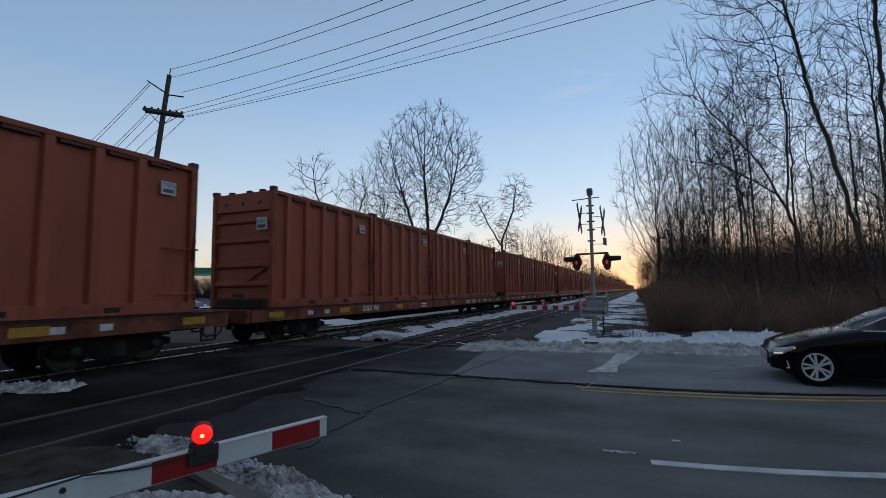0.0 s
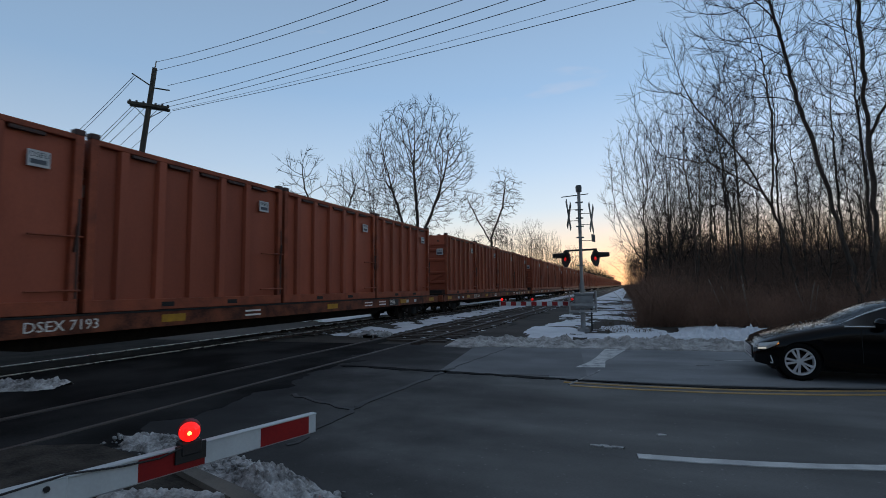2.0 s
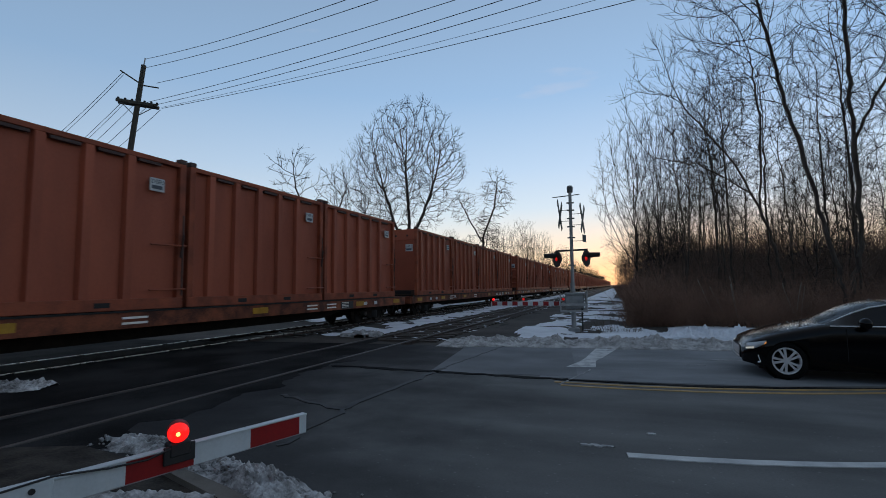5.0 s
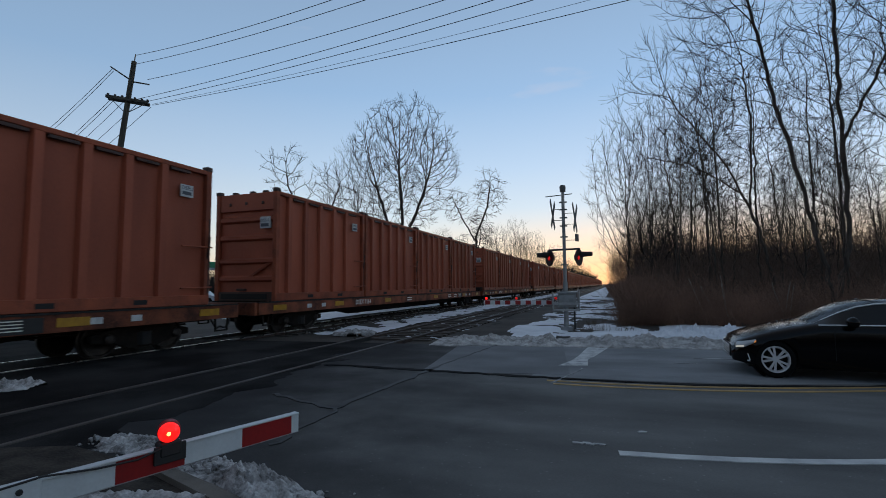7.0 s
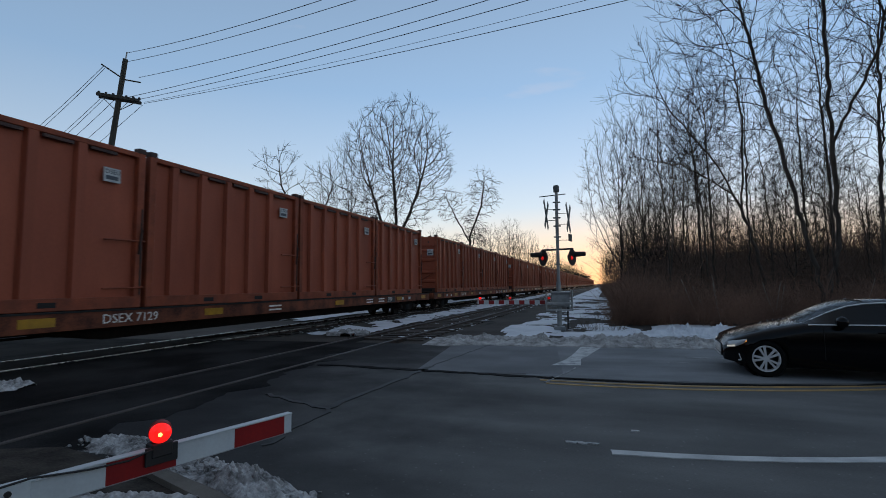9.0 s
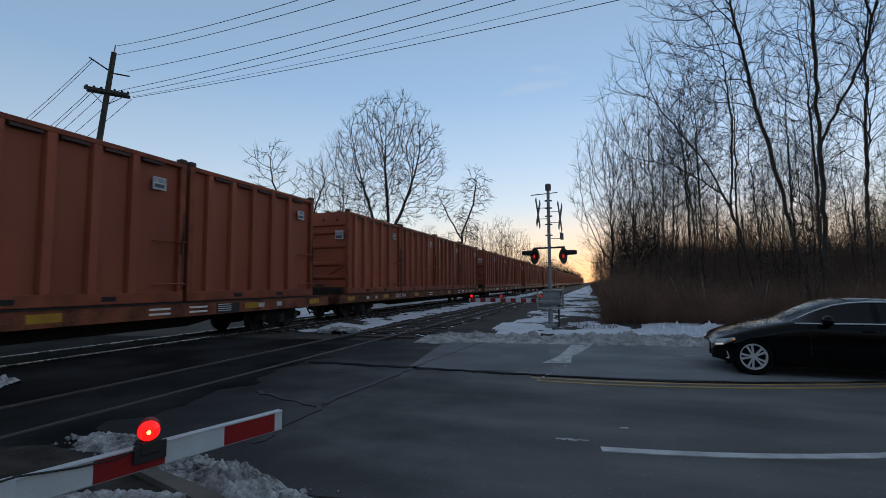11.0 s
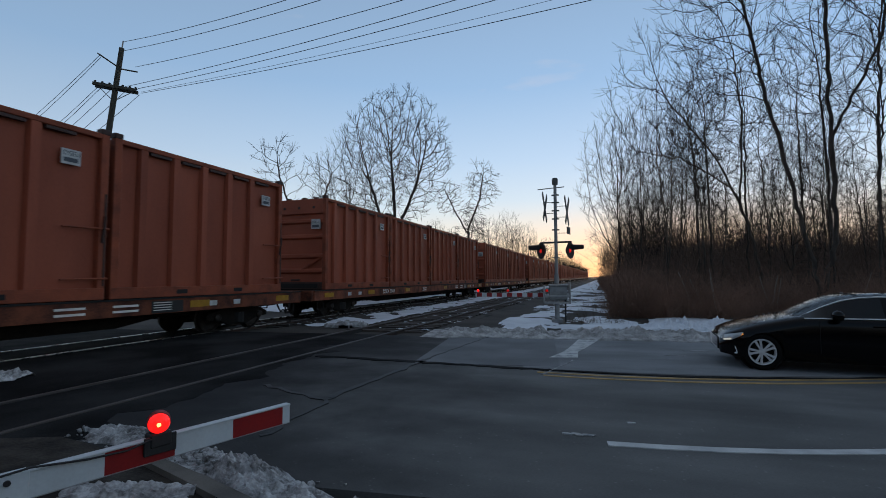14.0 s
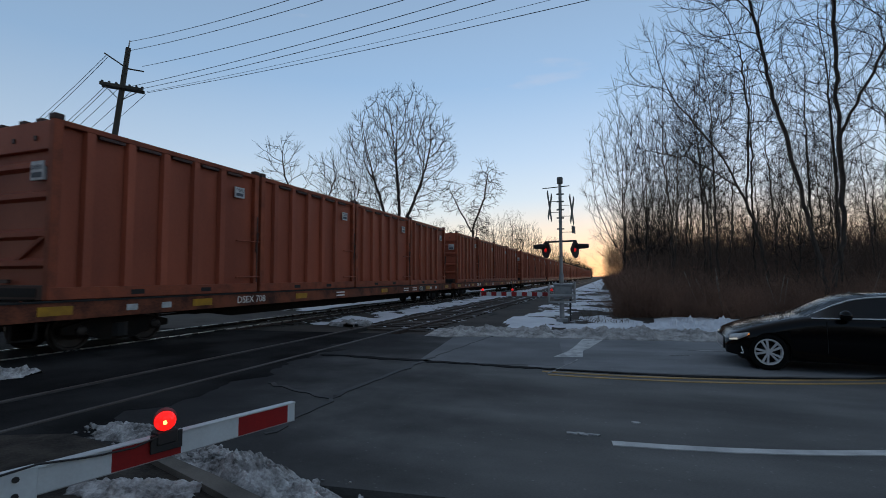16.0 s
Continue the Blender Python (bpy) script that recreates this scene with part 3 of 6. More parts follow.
def bank(name, pts, width, h, material, label, seed, fine=0.09, rows_across=15):
    """A ploughed ridge of snow along a line."""
    bm = bmesh.new()
    rows = []
    L = [0.0]
    for a, b in zip(pts, pts[1:]):
        L.append(L[-1] + (Vector(b) - Vector(a)).length)
    n = int(L[-1] / fine)
    m = rows_across
    for i in range(n + 1):
        s = L[-1] * i / n
        k = max(j for j in range(len(L) - 1) if L[j] <= s + 1e-9)
        f = (s - L[k]) / (L[k + 1] - L[k])
        a, b = Vector((*pts[k], 0)), Vector((*pts[k + 1], 0))
        c, d = a.lerp(b, f), (b - a).normalized()
        side = Vector((-d.y, d.x, 0))
        w = width * (1 + 0.35 * fbm(s * 0.8 + seed, 3.0))
        end = min(1.0, min(s, L[-1] - s) / 0.8)
        hh = h * end * max(0.25, 0.75 + 1.0 * fbm(s * 1.5 + seed, 1.0))
        row = []
        for j in range(m + 1):
            q = -1 + 2 * j / m
            lum = 0.6 * noise.noise((s * 6 + seed, q * width * 4, seed)) + 0.5 * noise.noise((s * 14, q * width * 9, seed)) + 0.3 * noise.noise((s * 34, q * width * 24, seed))
            z = max(0.0, hh) * (max(0.0, 1 - q * q) ** 0.7) * (1 + 1.1 * lum) - (0.12 if abs(q) > 0.99 else 0.0)
            row.append(bm.verts.new(c + side * (q * w / 2) + Vector((0, 0, z))))
        rows.append(row)
    for p, q in zip(rows, rows[1:]):
        for j in range(m):
            bm.faces.new((p[j], q[j], q[j + 1], p[j + 1]))
    bmesh.ops.recalc_face_normals(bm, faces=bm.faces)
    return tagged(finish(name, bm, material, None, "", False), label, "snow bank", "", "stuff")


bank("snow_bank", [tuple(ruv(u, 13.55 + 0.02 * u)[:2]) for u in (-3.2, 0, 4, 9, 16, 30)], 2.1, 0.16, M_DIRTY, "low grey ridge of ploughed dirty snow beside the road", 4.0, 0.05, 30)
bank("snow_bank", [tuple(ruv(u, 15.7 + 0.03 * u)[:2]) for u in (2.2, 6, 9, 14, 30)], 1.3, 0.24, M_SNOW, "white ridge of clean snow at the thicket's edge", 8.0, 0.06, 20)
snow_field("lying_snow", -3.6, 3.5, 14.6, 60, 0.04, 3.0, 0.2, None, "patchy white snow lying between the track and the thicket", mask=lambda x, y: -0.5 * max(0.0, x - (0.6 - 0.015 * (y - 20))) - 0.5 * max(0, -3.3 - x) + 0.35 * math.exp(-((y - 16.0) / 1.5) ** 2))
snow_field("lying_snow", 1.5, 32, 15.5, 21.5, 0.35, 5.0, 0.3, None, "patchy white snow along the thicket's edge", mask=lambda x, y: -0.35 * max(0.0, y - 18.6 - 0.13 * x))
snow_field("lying_snow", -4.3, -1.0, 55, 330, 0.4, 6.0, 0.7, None, "narrow white strip of snow along the track", 0.05)
snow_field("lying_snow", -10.2, -8.2, 14.5, 120, 0.15, 7.0, 0.2, None, "streaks of snow lying between the two tracks", 0.04, lambda x, y: 0.25 - abs(x + 9.2) * 0.35, 0.9)
snow_field("lying_snow", -19.5, -13.9, 19.5, 260, 0.6, 9.0, 0.6, None, "broad white strip of snow beyond the far track", 0.05)
snow_field("lying_snow", -90, -18, 20, 60, 0.25, 11.0, 0.8, None, "snow lying over the lots beyond the railway", 0.05, None, 0.12)
snow_field("lying_snow", -140, -24, -40, 5.5, 0.05, 13.0, 1.0, None, "snow lying over the lots beyond the railway", 0.05, None, 0.1)
for tc in (TRACK_NEAR, TRACK_TRAIN):
    for off in (-0.42, 0.3, 1.15):
        bm = bmesh.new()
        for k in range(90):
            y = 14.0 + k * 0.53 + 0.26
            if fbm(k * 0.17 + off * 5, tc) + 0.12 < 0:
                continue
            w, d = random.uniform(0.1, 0.3), random.uniform(0.08, 0.13)
            vsx = [bm.verts.new((tc + off + math.cos(a) * w * random.uniform(0.7, 1.1), y + math.sin(a) * d * random.uniform(0.7, 1.1), -0.075)) for a in [i * math.pi / 4 for i in range(8)]]
            top = bm.verts.new((tc + off, y, -0.035))
            for i in range(8):
                bm.faces.new((vsx[i], vsx[(i + 1) % 8], top))
        tagged(finish("tie_snow", bm, M_SNOW, None, "", True), "small snow pads caught between the sleepers", "snow", "", "stuff")
snow_lump("snow_pile", -9.8, 4.78, 0.95, 0.36, 0.12, 0.35, M_GREY_SNOW, "flat crusted heap of grey snow beside the rails", 2.0)
snow_lump("snow_pile", -4.66, 3.56, 0.6, 0.24, 0.10, 0.1, M_GREY_SNOW, "small crusted heap of grey snow near the gate arm", 5.0)
snow_lump("snow_pile", -8.45, 14.5, 0.75, 0.45, 0.12, 0.2, M_GREY_SNOW, "small heap of snow between the two tracks", 6.5)
bank("snow_bank", [(-3.72, 3.44), (-3.2, 3.28), (-2.6, 3.12), (-2.0, 2.9), (-1.5, 2.6)], 0.46, 0.11, M_GREY_SNOW, "knobbly grey refrozen snow heaped along the kerb", 1.0, 0.018, 34)
snow_lump("snow_pile", -3.35, 2.62, 0.5, 0.18, 0.07, 0.3, M_GREY_SNOW, "thin crust of snow on the gravel verge", 9.0, base=0.02)
def snow_clods(spots, count, r0, r1, material, label, seed):
    """Loose frozen lumps strewn along a line."""
    rng = random.Random(seed)
    base = bmesh.new()
    bmesh.ops.create_icosphere(base, subdivisions=1, radius=1)
    corners, tris = [v.co.copy() for v in base.verts], [[v.index for v in f.verts] for f in base.faces]
    base.free()
    V, F = [], []
    for _ in range(count):
        i = rng.randrange(len(spots) - 1)
        a, b = Vector((*spots[i], 0)), Vector((*spots[i + 1], 0))
        lat = rng.gauss(0, 0.11)
        c = a.lerp(b, rng.random()) + Vector((0.3 * lat, lat, 0))
        r = r0 + (r1 - r0) * rng.random() ** 3
        turn = Euler((rng.random() * 6, rng.random() * 6, rng.random() * 6)).to_matrix()
        k = len(V)
        c.z = 0.5 * r + 0.055 * math.exp(-((lat / 0.13) ** 2)) * rng.random()
        for p in corners:
            V.append(tuple(c + turn @ Vector((p.x * r * 1.3, p.y * r, p.z * r * 0.8)) * rng.uniform(0.7, 1.2)))
        F.extend([tuple(k + j for j in t) for t in tris])
    me = bpy.data.meshes.new("snow_clods")
    me.from_pydata(V, [], F)
    me.update()
    return tagged(from_mesh("snow_clods", me, material), label, "snow", "", "stuff")


snow_clods([(-3.72, 3.44), (-3.2, 3.28), (-2.6, 3.12), (-2.0, 2.9), (-1.5, 2.6)], 320, 0.008, 0.045, M_GREY_SNOW, "loose refrozen lumps on the kerbside snow", 3)
snow_clods([(-5.2, 3.6), (-4.66, 3.56), (-4.1, 3.5)], 110, 0.006, 0.03, M_GREY_SNOW, "loose refrozen crumbs near the gate arm", 4)
structure("verge", prism([(-6.5, -8), (-1.2, -8), (-1.2, 2.2), (-2.9, 2.88), (-3.9, 3.18), (-5.2, 3.35), (-6.0, 3.0)], -0.3, 0.02, "XY"), M_DIRT, "gravelly brown verge at the foot of the gate", "verge")
kerb = structure("kerb", prism([(-3.92, 3.22), (-3.88, 3.10), (-2.95, 2.82), (-1.7, 2.42), (-1.2, 2.16), (-1.2, 2.3), (-1.6, 2.54), (-2.9, 2.95)], -0.3, 0.07, "XY"), M_KERB, "buff concrete kerb edging the verge", "kerb")

# ---- the train: waste containers on long flatcars ----
PITCH, BOX_LEN, BOX_STEP, BOX_W, BOX_H, DECK = 26.8, 5.93, 6.05, 2.44, 3.70, 1.14


def make_container(end_style):
    """Origin at the middle of the floor; the door hardware is at the far (+y) end of the side."""
    c = empty("waste_container", "oxide-red steel waste container riding on a flatcar", "container", "containers on the train")
    w, h, l = BOX_W / 2, BOX_H, BOX_LEN / 2
    part("body", boxed(-w + 0.07, w - 0.07, -l + 0.12, l - 0.06, 0.12, h - 0.08), M_BOX, c)
    for s in (-1, 1):
        part("bottom_rail", boxed(s * w - 0.07, s * w + 0.07, -l + 0.02, l - 0.02, 0.0, 0.26, 0.012), M_BOX_TRIM, c)
        part("top_rail", boxed(s * w - 0.07, s * w + 0.05, -l + 0.02, l - 0.02, h - 0.12, h, 0.012), M_BOX_TRIM, c)
        for k in range(5 if s > 0 else 0):
            y = -l + 0.75 + k * 0.93
            x = s * (w - 0.055)
            part("side_rib", turned(prism([(y - 0.12, -s * 0.0), (y + 0.12, 0.0), (y + 0.09, s * 0.105), (y - 0.09, s * 0.105)], 0.26, h - 0.12, "XY"), Matrix(((0, 1, 0, x), (1, 0, 0, 0), (0, 0, 1, 0), (0, 0, 0, 1)))), M_BOX, c)
        # dark strips between the ribs: the top rail's shadow painted on
        for k in range(5 if s > 0 else 0):
            y = -l + 0.75 + k * 0.93
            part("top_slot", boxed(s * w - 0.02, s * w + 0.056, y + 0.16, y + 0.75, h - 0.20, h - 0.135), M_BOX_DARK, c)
        # pockets are solid black blocks, the hollow's shade put into the colour
        for y in (-1.05, 0.95) if s > 0 else ():
            part("fork_pocket", boxed(s * w - 0.05, s * w + 0.074, y - 0.17, y + 0.17, 0.07, 0.18), M_BLACK, c, "black fork pocket")
        for z in (1.55, 0.45) if s > 0 else ():
            part("latch_bar", rodded((s * (w + 0.09), l - 0.95, z), (s * (w + 0.09), l + 0.02, z + 0.02), 0.025, n=6), M_BOX_TRIM, c, "horizontal latch bar")
        if s > 0:
            # post coloured dark so the shaded gap between boxes stays black
            part("latch_post", rodded((s * (w + 0.05), l - 0.05, 0.3), (s * (w + 0.05), l - 0.05, 2.35), 0.03, n=6), M_BOX_DARK, c)
            part("latch_lever", rodded((s * (w + 0.09), l - 0.12, 1.25), (s * (w + 0.12), l - 0.08, 1.85), 0.03, n=6), M_BOX_DARK, c)
        for y in (-l + 0.09, l - 0.09):
            part("corner_post", boxed(s * w - 0.10, s * w + 0.062, y - 0.09, y + 0.09, 0.0, h, 0.012), M_BOX_TRIM, c)
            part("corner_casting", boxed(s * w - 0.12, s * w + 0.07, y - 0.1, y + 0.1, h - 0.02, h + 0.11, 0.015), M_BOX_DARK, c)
    for x in (-0.55, 0.2, 0.75):
        part("roof_hinge", boxed(x - 0.09, x + 0.09, -l + 0.02, -l + 0.16, h - 0.02, h + 0.05, 0.01), M_BOX_DARK, c)
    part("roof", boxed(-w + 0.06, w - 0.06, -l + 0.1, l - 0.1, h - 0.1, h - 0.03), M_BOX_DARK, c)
    part("end_header", boxed(-w + 0.09, w - 0.09, -l + 0.015, -l + 0.13, h - 0.62, h - 0.02, 0.012), M_BOX, c)
    # dark sill and black plate paint the shade of the hollow door end
    part("end_sill", boxed(-w + 0.09, w - 0.09, -l + 0.015, -l + 0.13, 0.0, 0.3, 0.012), M_BOX_DARK, c, "lower sill, recess shade in its colour")
    part("end_recess", boxed(-w + 0.2, w - 0.3, -l + 0.0, -l + 0.03, 0.06, 0.24), M_BLACK, c, "black plate painted as the shaded recess under the door")
    if end_style == 0:
        for z in (0.75, 1.35, 2.15, 2.78):
            part("end_rib", prism([(-l + 0.13, z - 0.12), (-l + 0.02, z - 0.05), (-l + 0.02, z + 0.05), (-l + 0.13, z + 0.12)], -w + 0.09, w - 0.09, "YZ"), M_BOX, c)
        part("end_brace", turned(boxed(-0.62, 0.62, -0.03, 0.03, -0.045, 0.045, 0.01), pose(0.5, -l + 0.07, 1.0, 0, -30, 0)), M_BOX_TRIM, c)
        part("end_hook", boxed(-0.35, 0.05, -l - 0.01, -l + 0.06, 0.34, 0.42, 0.01), M_BOX_DARK, c)
    else:
        part("end_skin", boxed(-w + 0.09, w - 0.09, -l + 0.05, -l + 0.14, 0.3, h - 0.6), M_BOX, c)
    for k, x in enumerate((-0.7, 0.0, 0.7)):
        part("header_stud", boxed(x - 0.05, x + 0.05, -l - 0.01, -l + 0.02, h - 0.42, h - 0.32, 0.008), M_BOX_DARK, c)
    # placards
    lp = part("placard", boxed(w + 0.0, w + 0.034, l - 0.98, l - 0.60, h - 0.84, h - 0.52), M_PLATE, c, "white number placard")
    words("DSEU", 0.145, Matrix.Translation((w + 0.036, l - 0.96, h - 0.655)) @ pose(0, 0, 0, 90, 0, 90), M_INK, lp)
    part("number_bars", boxed(w + 0.034, w + 0.038, l - 0.94, l - 0.66, h - 0.79, h - 0.70), M_INK, lp)
    ep = part("placard", boxed(w - 0.62, w - 0.2, -l + 0.0, -l + 0.06, h - 1.25, h - 0.86), M_PLATE, c, "white number placard")
    words("DSEU", 0.14, Matrix.Translation((w - 0.6, -l - 0.003, h - 1.03)) @ pose(0, 0, 0, 90, 0, 0), M_INK, ep)
    part("number_bars", boxed(w - 0.58, w - 0.26, -l - 0.004, -l, h - 1.2, h - 1.09), M_INK, ep)
    return c


def make_truck(car, y):
    t = part("truck", boxed(-0.75, 0.75, y - 0.2, y + 0.2, 0.42, 0.72, 0.02), M_TRUCK, car, "near-black freight truck")
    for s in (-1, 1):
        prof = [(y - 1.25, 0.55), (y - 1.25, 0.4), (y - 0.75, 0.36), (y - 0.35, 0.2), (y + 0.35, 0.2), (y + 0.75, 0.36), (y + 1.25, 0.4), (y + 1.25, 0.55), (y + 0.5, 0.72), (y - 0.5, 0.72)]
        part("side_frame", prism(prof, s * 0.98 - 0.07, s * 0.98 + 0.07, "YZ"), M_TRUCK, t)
        for d in (-0.87, 0.87):
            part("bearing_cap", turned(disc_lathe([(-0.06, 0.12), (0.05, 0.12), (0.08, 0.08), (0.09, 0.0)], 12), Matrix.Translation((s * 1.05, y + d, 0.45)) @ (pose(0, 0, 0) if s > 0 else pose(0, 0, 0, 0, 0, 180))), M_WHEEL, t)
            part("wheel", turned(disc_lathe([(-0.07, 0.0), (-0.07, 0.2), (-0.04, 0.36), (-0.07, 0.37), (-0.07, 0.455), (-0.045, 0.45), (-0.03, 0.42), (0.065, 0.41), (0.065, 0.36), (0.03, 0.34), (0.02, 0.2), (0.06, 0.0)], 24), Matrix.Translation((s * GAUGE / 2, y + d, 0.435)) @ (pose(0, 0, 0) if s > 0 else pose(0, 0, 0, 0, 0, 180))), M_WHEEL, t)
        part("spring_nest", turned(disc_lathe([(0.0, 0.2), (0.3, 0.2)], 10, "Z"), Matrix.Translation((s * 0.98, y, 0.26))), M_BLACK, t)
    for d in (-0.87, 0.87):
        part("axle", rodded((-0.75, y + d, 0.435), (0.75, y + d, 0.435), 0.08), M_TRUCK, t)
    return t


def make_flatcar(number, dirty):
    f = empty("flatcar", "long rust-brown railway flatcar carrying four containers", "flatcar", "flatcars of the train")
    L = PITCH / 2 - 0.45
    part("deck", boxed(-1.3, 1.3, -L, L, DECK - 0.10, DECK - 0.03), M_TRUCK, f)
    for s in (-1, 1):
        part("side_sill", prism([(-L, DECK - 0.02), (L, DECK - 0.02), (L, DECK - 0.40), (-L, DECK - 0.40)], s * 1.36 - 0.05, s * 1.36 + 0.05, "YZ"), M_FLAT, f, "rust-brown side sill")
        # black strip painted as the shaded gap between sill and containers
        part("sill_lip", boxed(s * 1.36 - 0.07, s * 1.36 + 0.075, -L, L, DECK - 0.045, DECK - 0.01), M_BLACK, f)
        for y in (-L + 1.0, -L + 4.6, -4.0, 2.6, 8.5, L - 1.0) if s > 0 else ():
            part("reflector", boxed(s * 1.415 - 0.008, s * 1.415 + 0.008, y - 0.32, y + 0.32, DECK - 0.30, DECK - 0.12), M_REFLECT, f, "yellow reflector strip")
        for y in (-L + 2.6, -L + 3.5, L - 4.0, L - 3.1) if s > 0 else ():
            part("sill_plate", boxed(s * 1.415 - 0.008, s * 1.415 + 0.008, y - 0.13, y + 0.13, DECK - 0.29, DECK - 0.15), M_PLATE, f, "small white plate")
        for y in (-1.4, 5.2, 6.4) if s > 0 else ():
            for z in (0.14, 0.26):
                part("stencil_bar", boxed(s * 1.415 - 0.006, s * 1.415 + 0.006, y - 0.3, y + 0.3, DECK - z - 0.05, DECK - z), M_LETTER, f, "faded stencilled lines")
        part("data_panel", boxed(s * 1.415 - 0.006, s * 1.415 + 0.007, L - 5.9, L - 5.0, DECK - 0.38, DECK - 0.09), M_MATTE, f, "black test data panel")
        for k in range(4 if s > 0 else 0):
            part("panel_line", boxed(s * 1.42 - 0.004, s * 1.42 + 0.008, L - 5.85, L - 5.35, DECK - 0.14 - 0.06 * k, DECK - 0.12 - 0.06 * k), M_LETTER, f)
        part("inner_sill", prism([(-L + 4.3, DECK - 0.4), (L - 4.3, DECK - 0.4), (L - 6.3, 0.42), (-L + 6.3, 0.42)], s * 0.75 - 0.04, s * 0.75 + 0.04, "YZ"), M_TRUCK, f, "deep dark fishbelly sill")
        for e in (-1, 1):
            part("grab_iron", rodded((s * 1.42, e * (L - 0.4), DECK - 0.05), (s * 1.42, e * (L - 0.4), DECK + 0.02), 0.015, n=6), M_FLAT, f)
            part("stirrup", prism([(e * (L - 0.75), DECK - 0.4), (e * (L - 0.7), DECK - 0.4), (e * (L - 0.68), 0.42), (e * (L - 0.32), 0.42), (e * (L - 0.3), DECK - 0.4), (e * (L - 0.25), DECK - 0.4), (e * (L - 0.27), 0.38), (e * (L - 0.73), 0.38)], s * 1.33 - 0.015, s * 1.33 + 0.015, "YZ"), M_TRUCK, f)
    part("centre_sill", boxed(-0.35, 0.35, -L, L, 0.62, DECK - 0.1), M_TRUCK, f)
    part("brake_pipe", rodded((0.55, -L + 1, 0.6), (0.55, L - 1, 0.6), 0.03, n=6), M_TRUCK, f)
    for e in (-1, 1):
        part("end_sill", boxed(-1.36, 1.36, e * L - 0.12, e * L + 0.12, DECK - 0.42, DECK - 0.02, 0.02), M_FLAT, f)
        part("coupler", boxed(-0.14, 0.14, min(e * L, e * (L + 0.47)), max(e * L, e * (L + 0.47)), 0.72, 0.98, 0.03), M_TRUCK, f, "rusty knuckle coupler")
        part("coupler_knuckle", turned(disc_lathe([(-0.16, 0.16), (0.16, 0.16)], 10, "Z"), Matrix.Translation((0.06 * e, e * (L + 0.36), 0.85))), M_TRUCK, f)
        part("uncoupling_lever", rodded((0.1, e * (L + 0.1), 0.78), (1.35, e * (L + 0.13), 0.7), 0.018, n=6), M_TRUCK, f)
        pts = [(0.35, e * (L + 0.05), 0.7), (0.38, e * (L + 0.16), 0.48), (0.36, e * (L + 0.3), 0.36), (0.32, e * (L + 0.45), 0.42)]
        part("air_hose", tube(pts, 0.03), M_MATTE, f, "hanging black air hose")
        part("crossover_step", boxed(-0.9, 0.9, e * (L - 0.9) - 0.25, e * (L - 0.9) + 0.25, DECK - 0.03, DECK + 0.02), M_TRUCK, f)
        make_truck(f, e * (L - 2.6))
    part("brake_post", rodded((-1.1, -L + 0.15, DECK), (-1.1, -L + 0.15, DECK + 0.75), 0.025, n=6), M_FLAT, f)
    part("brake_wheel", turned(disc_lathe([(-0.02, 0.2), (0.02, 0.2), (0.02, 0.15), (-0.02, 0.15), (-0.02, 0.2)], 14, "Y", False), Matrix.Translation((-1.1, -L + 0.1, DECK + 0.7))), M_FLAT, f)
    words(number, 0.29, Matrix.Translation((1.418, -L + 5.85, DECK - 0.31)) @ pose(0, 0, 0, 90, 0, 90), M_LETTER, f)
    return f


NUMBERS = ["DSEX 708", "DSEX 7193", "DSEX 7164", "DSEX 7129", "DSEX 7069"]
ORDER = [0, 1, 4, 3, 0, 2, 3, 1, 2, 0, 4, 0]
car_types = [make_flatcar(t, i) for i, t in enumerate(NUMBERS)]
box_types = [make_container(0), make_container(1)]
TRAIN = []


ROLLED = [(0, 0.14), (0.5, 9.67), (1, 19.28), (1.5, 28.57), (2, 37.98), (2.5, 47.72), (3, 57.02), (3.5, 66.68), (4, 76.02), (5, 94.87), (6.5, 123.14), (7, 132.65), (7.5, 142.02), (8, 151.01), (8.5, 160.52), (9, 169.88), (10, 188.63), (11.5, 216.47), (12, 225.75), (12.5, 235.35), (13, 244.52), (13.5, 254.05), (14, 263.19), (14.5, 272.31), (15, 281.88), (15.5, 290.91), (16, 300.05)]


LEAD = 11.5
N_CARS = 22
used = set()
for k in range(-1, N_CARS):
    y_first = LEAD + k * PITCH
    centre = y_first + (4 * BOX_STEP) / 2 - 0.06
    src = car_types[ORDER[k % len(ORDER)]]
    f = src if src not in used else copy_thing(src, Matrix.Identity(4))
    used.add(src)
    TRAIN.append((f, centre, 0.0))
    for j in range(4):
        style = 1 if (k, j) in ((1, 0), (4, 0)) else 0
        src = box_types[style]
        b = src if src not in used else copy_thing(src, Matrix.Identity(4))
        used.add(src)
        TRAIN.append((b, y_first + j * BOX_STEP + BOX_LEN / 2, DECK))


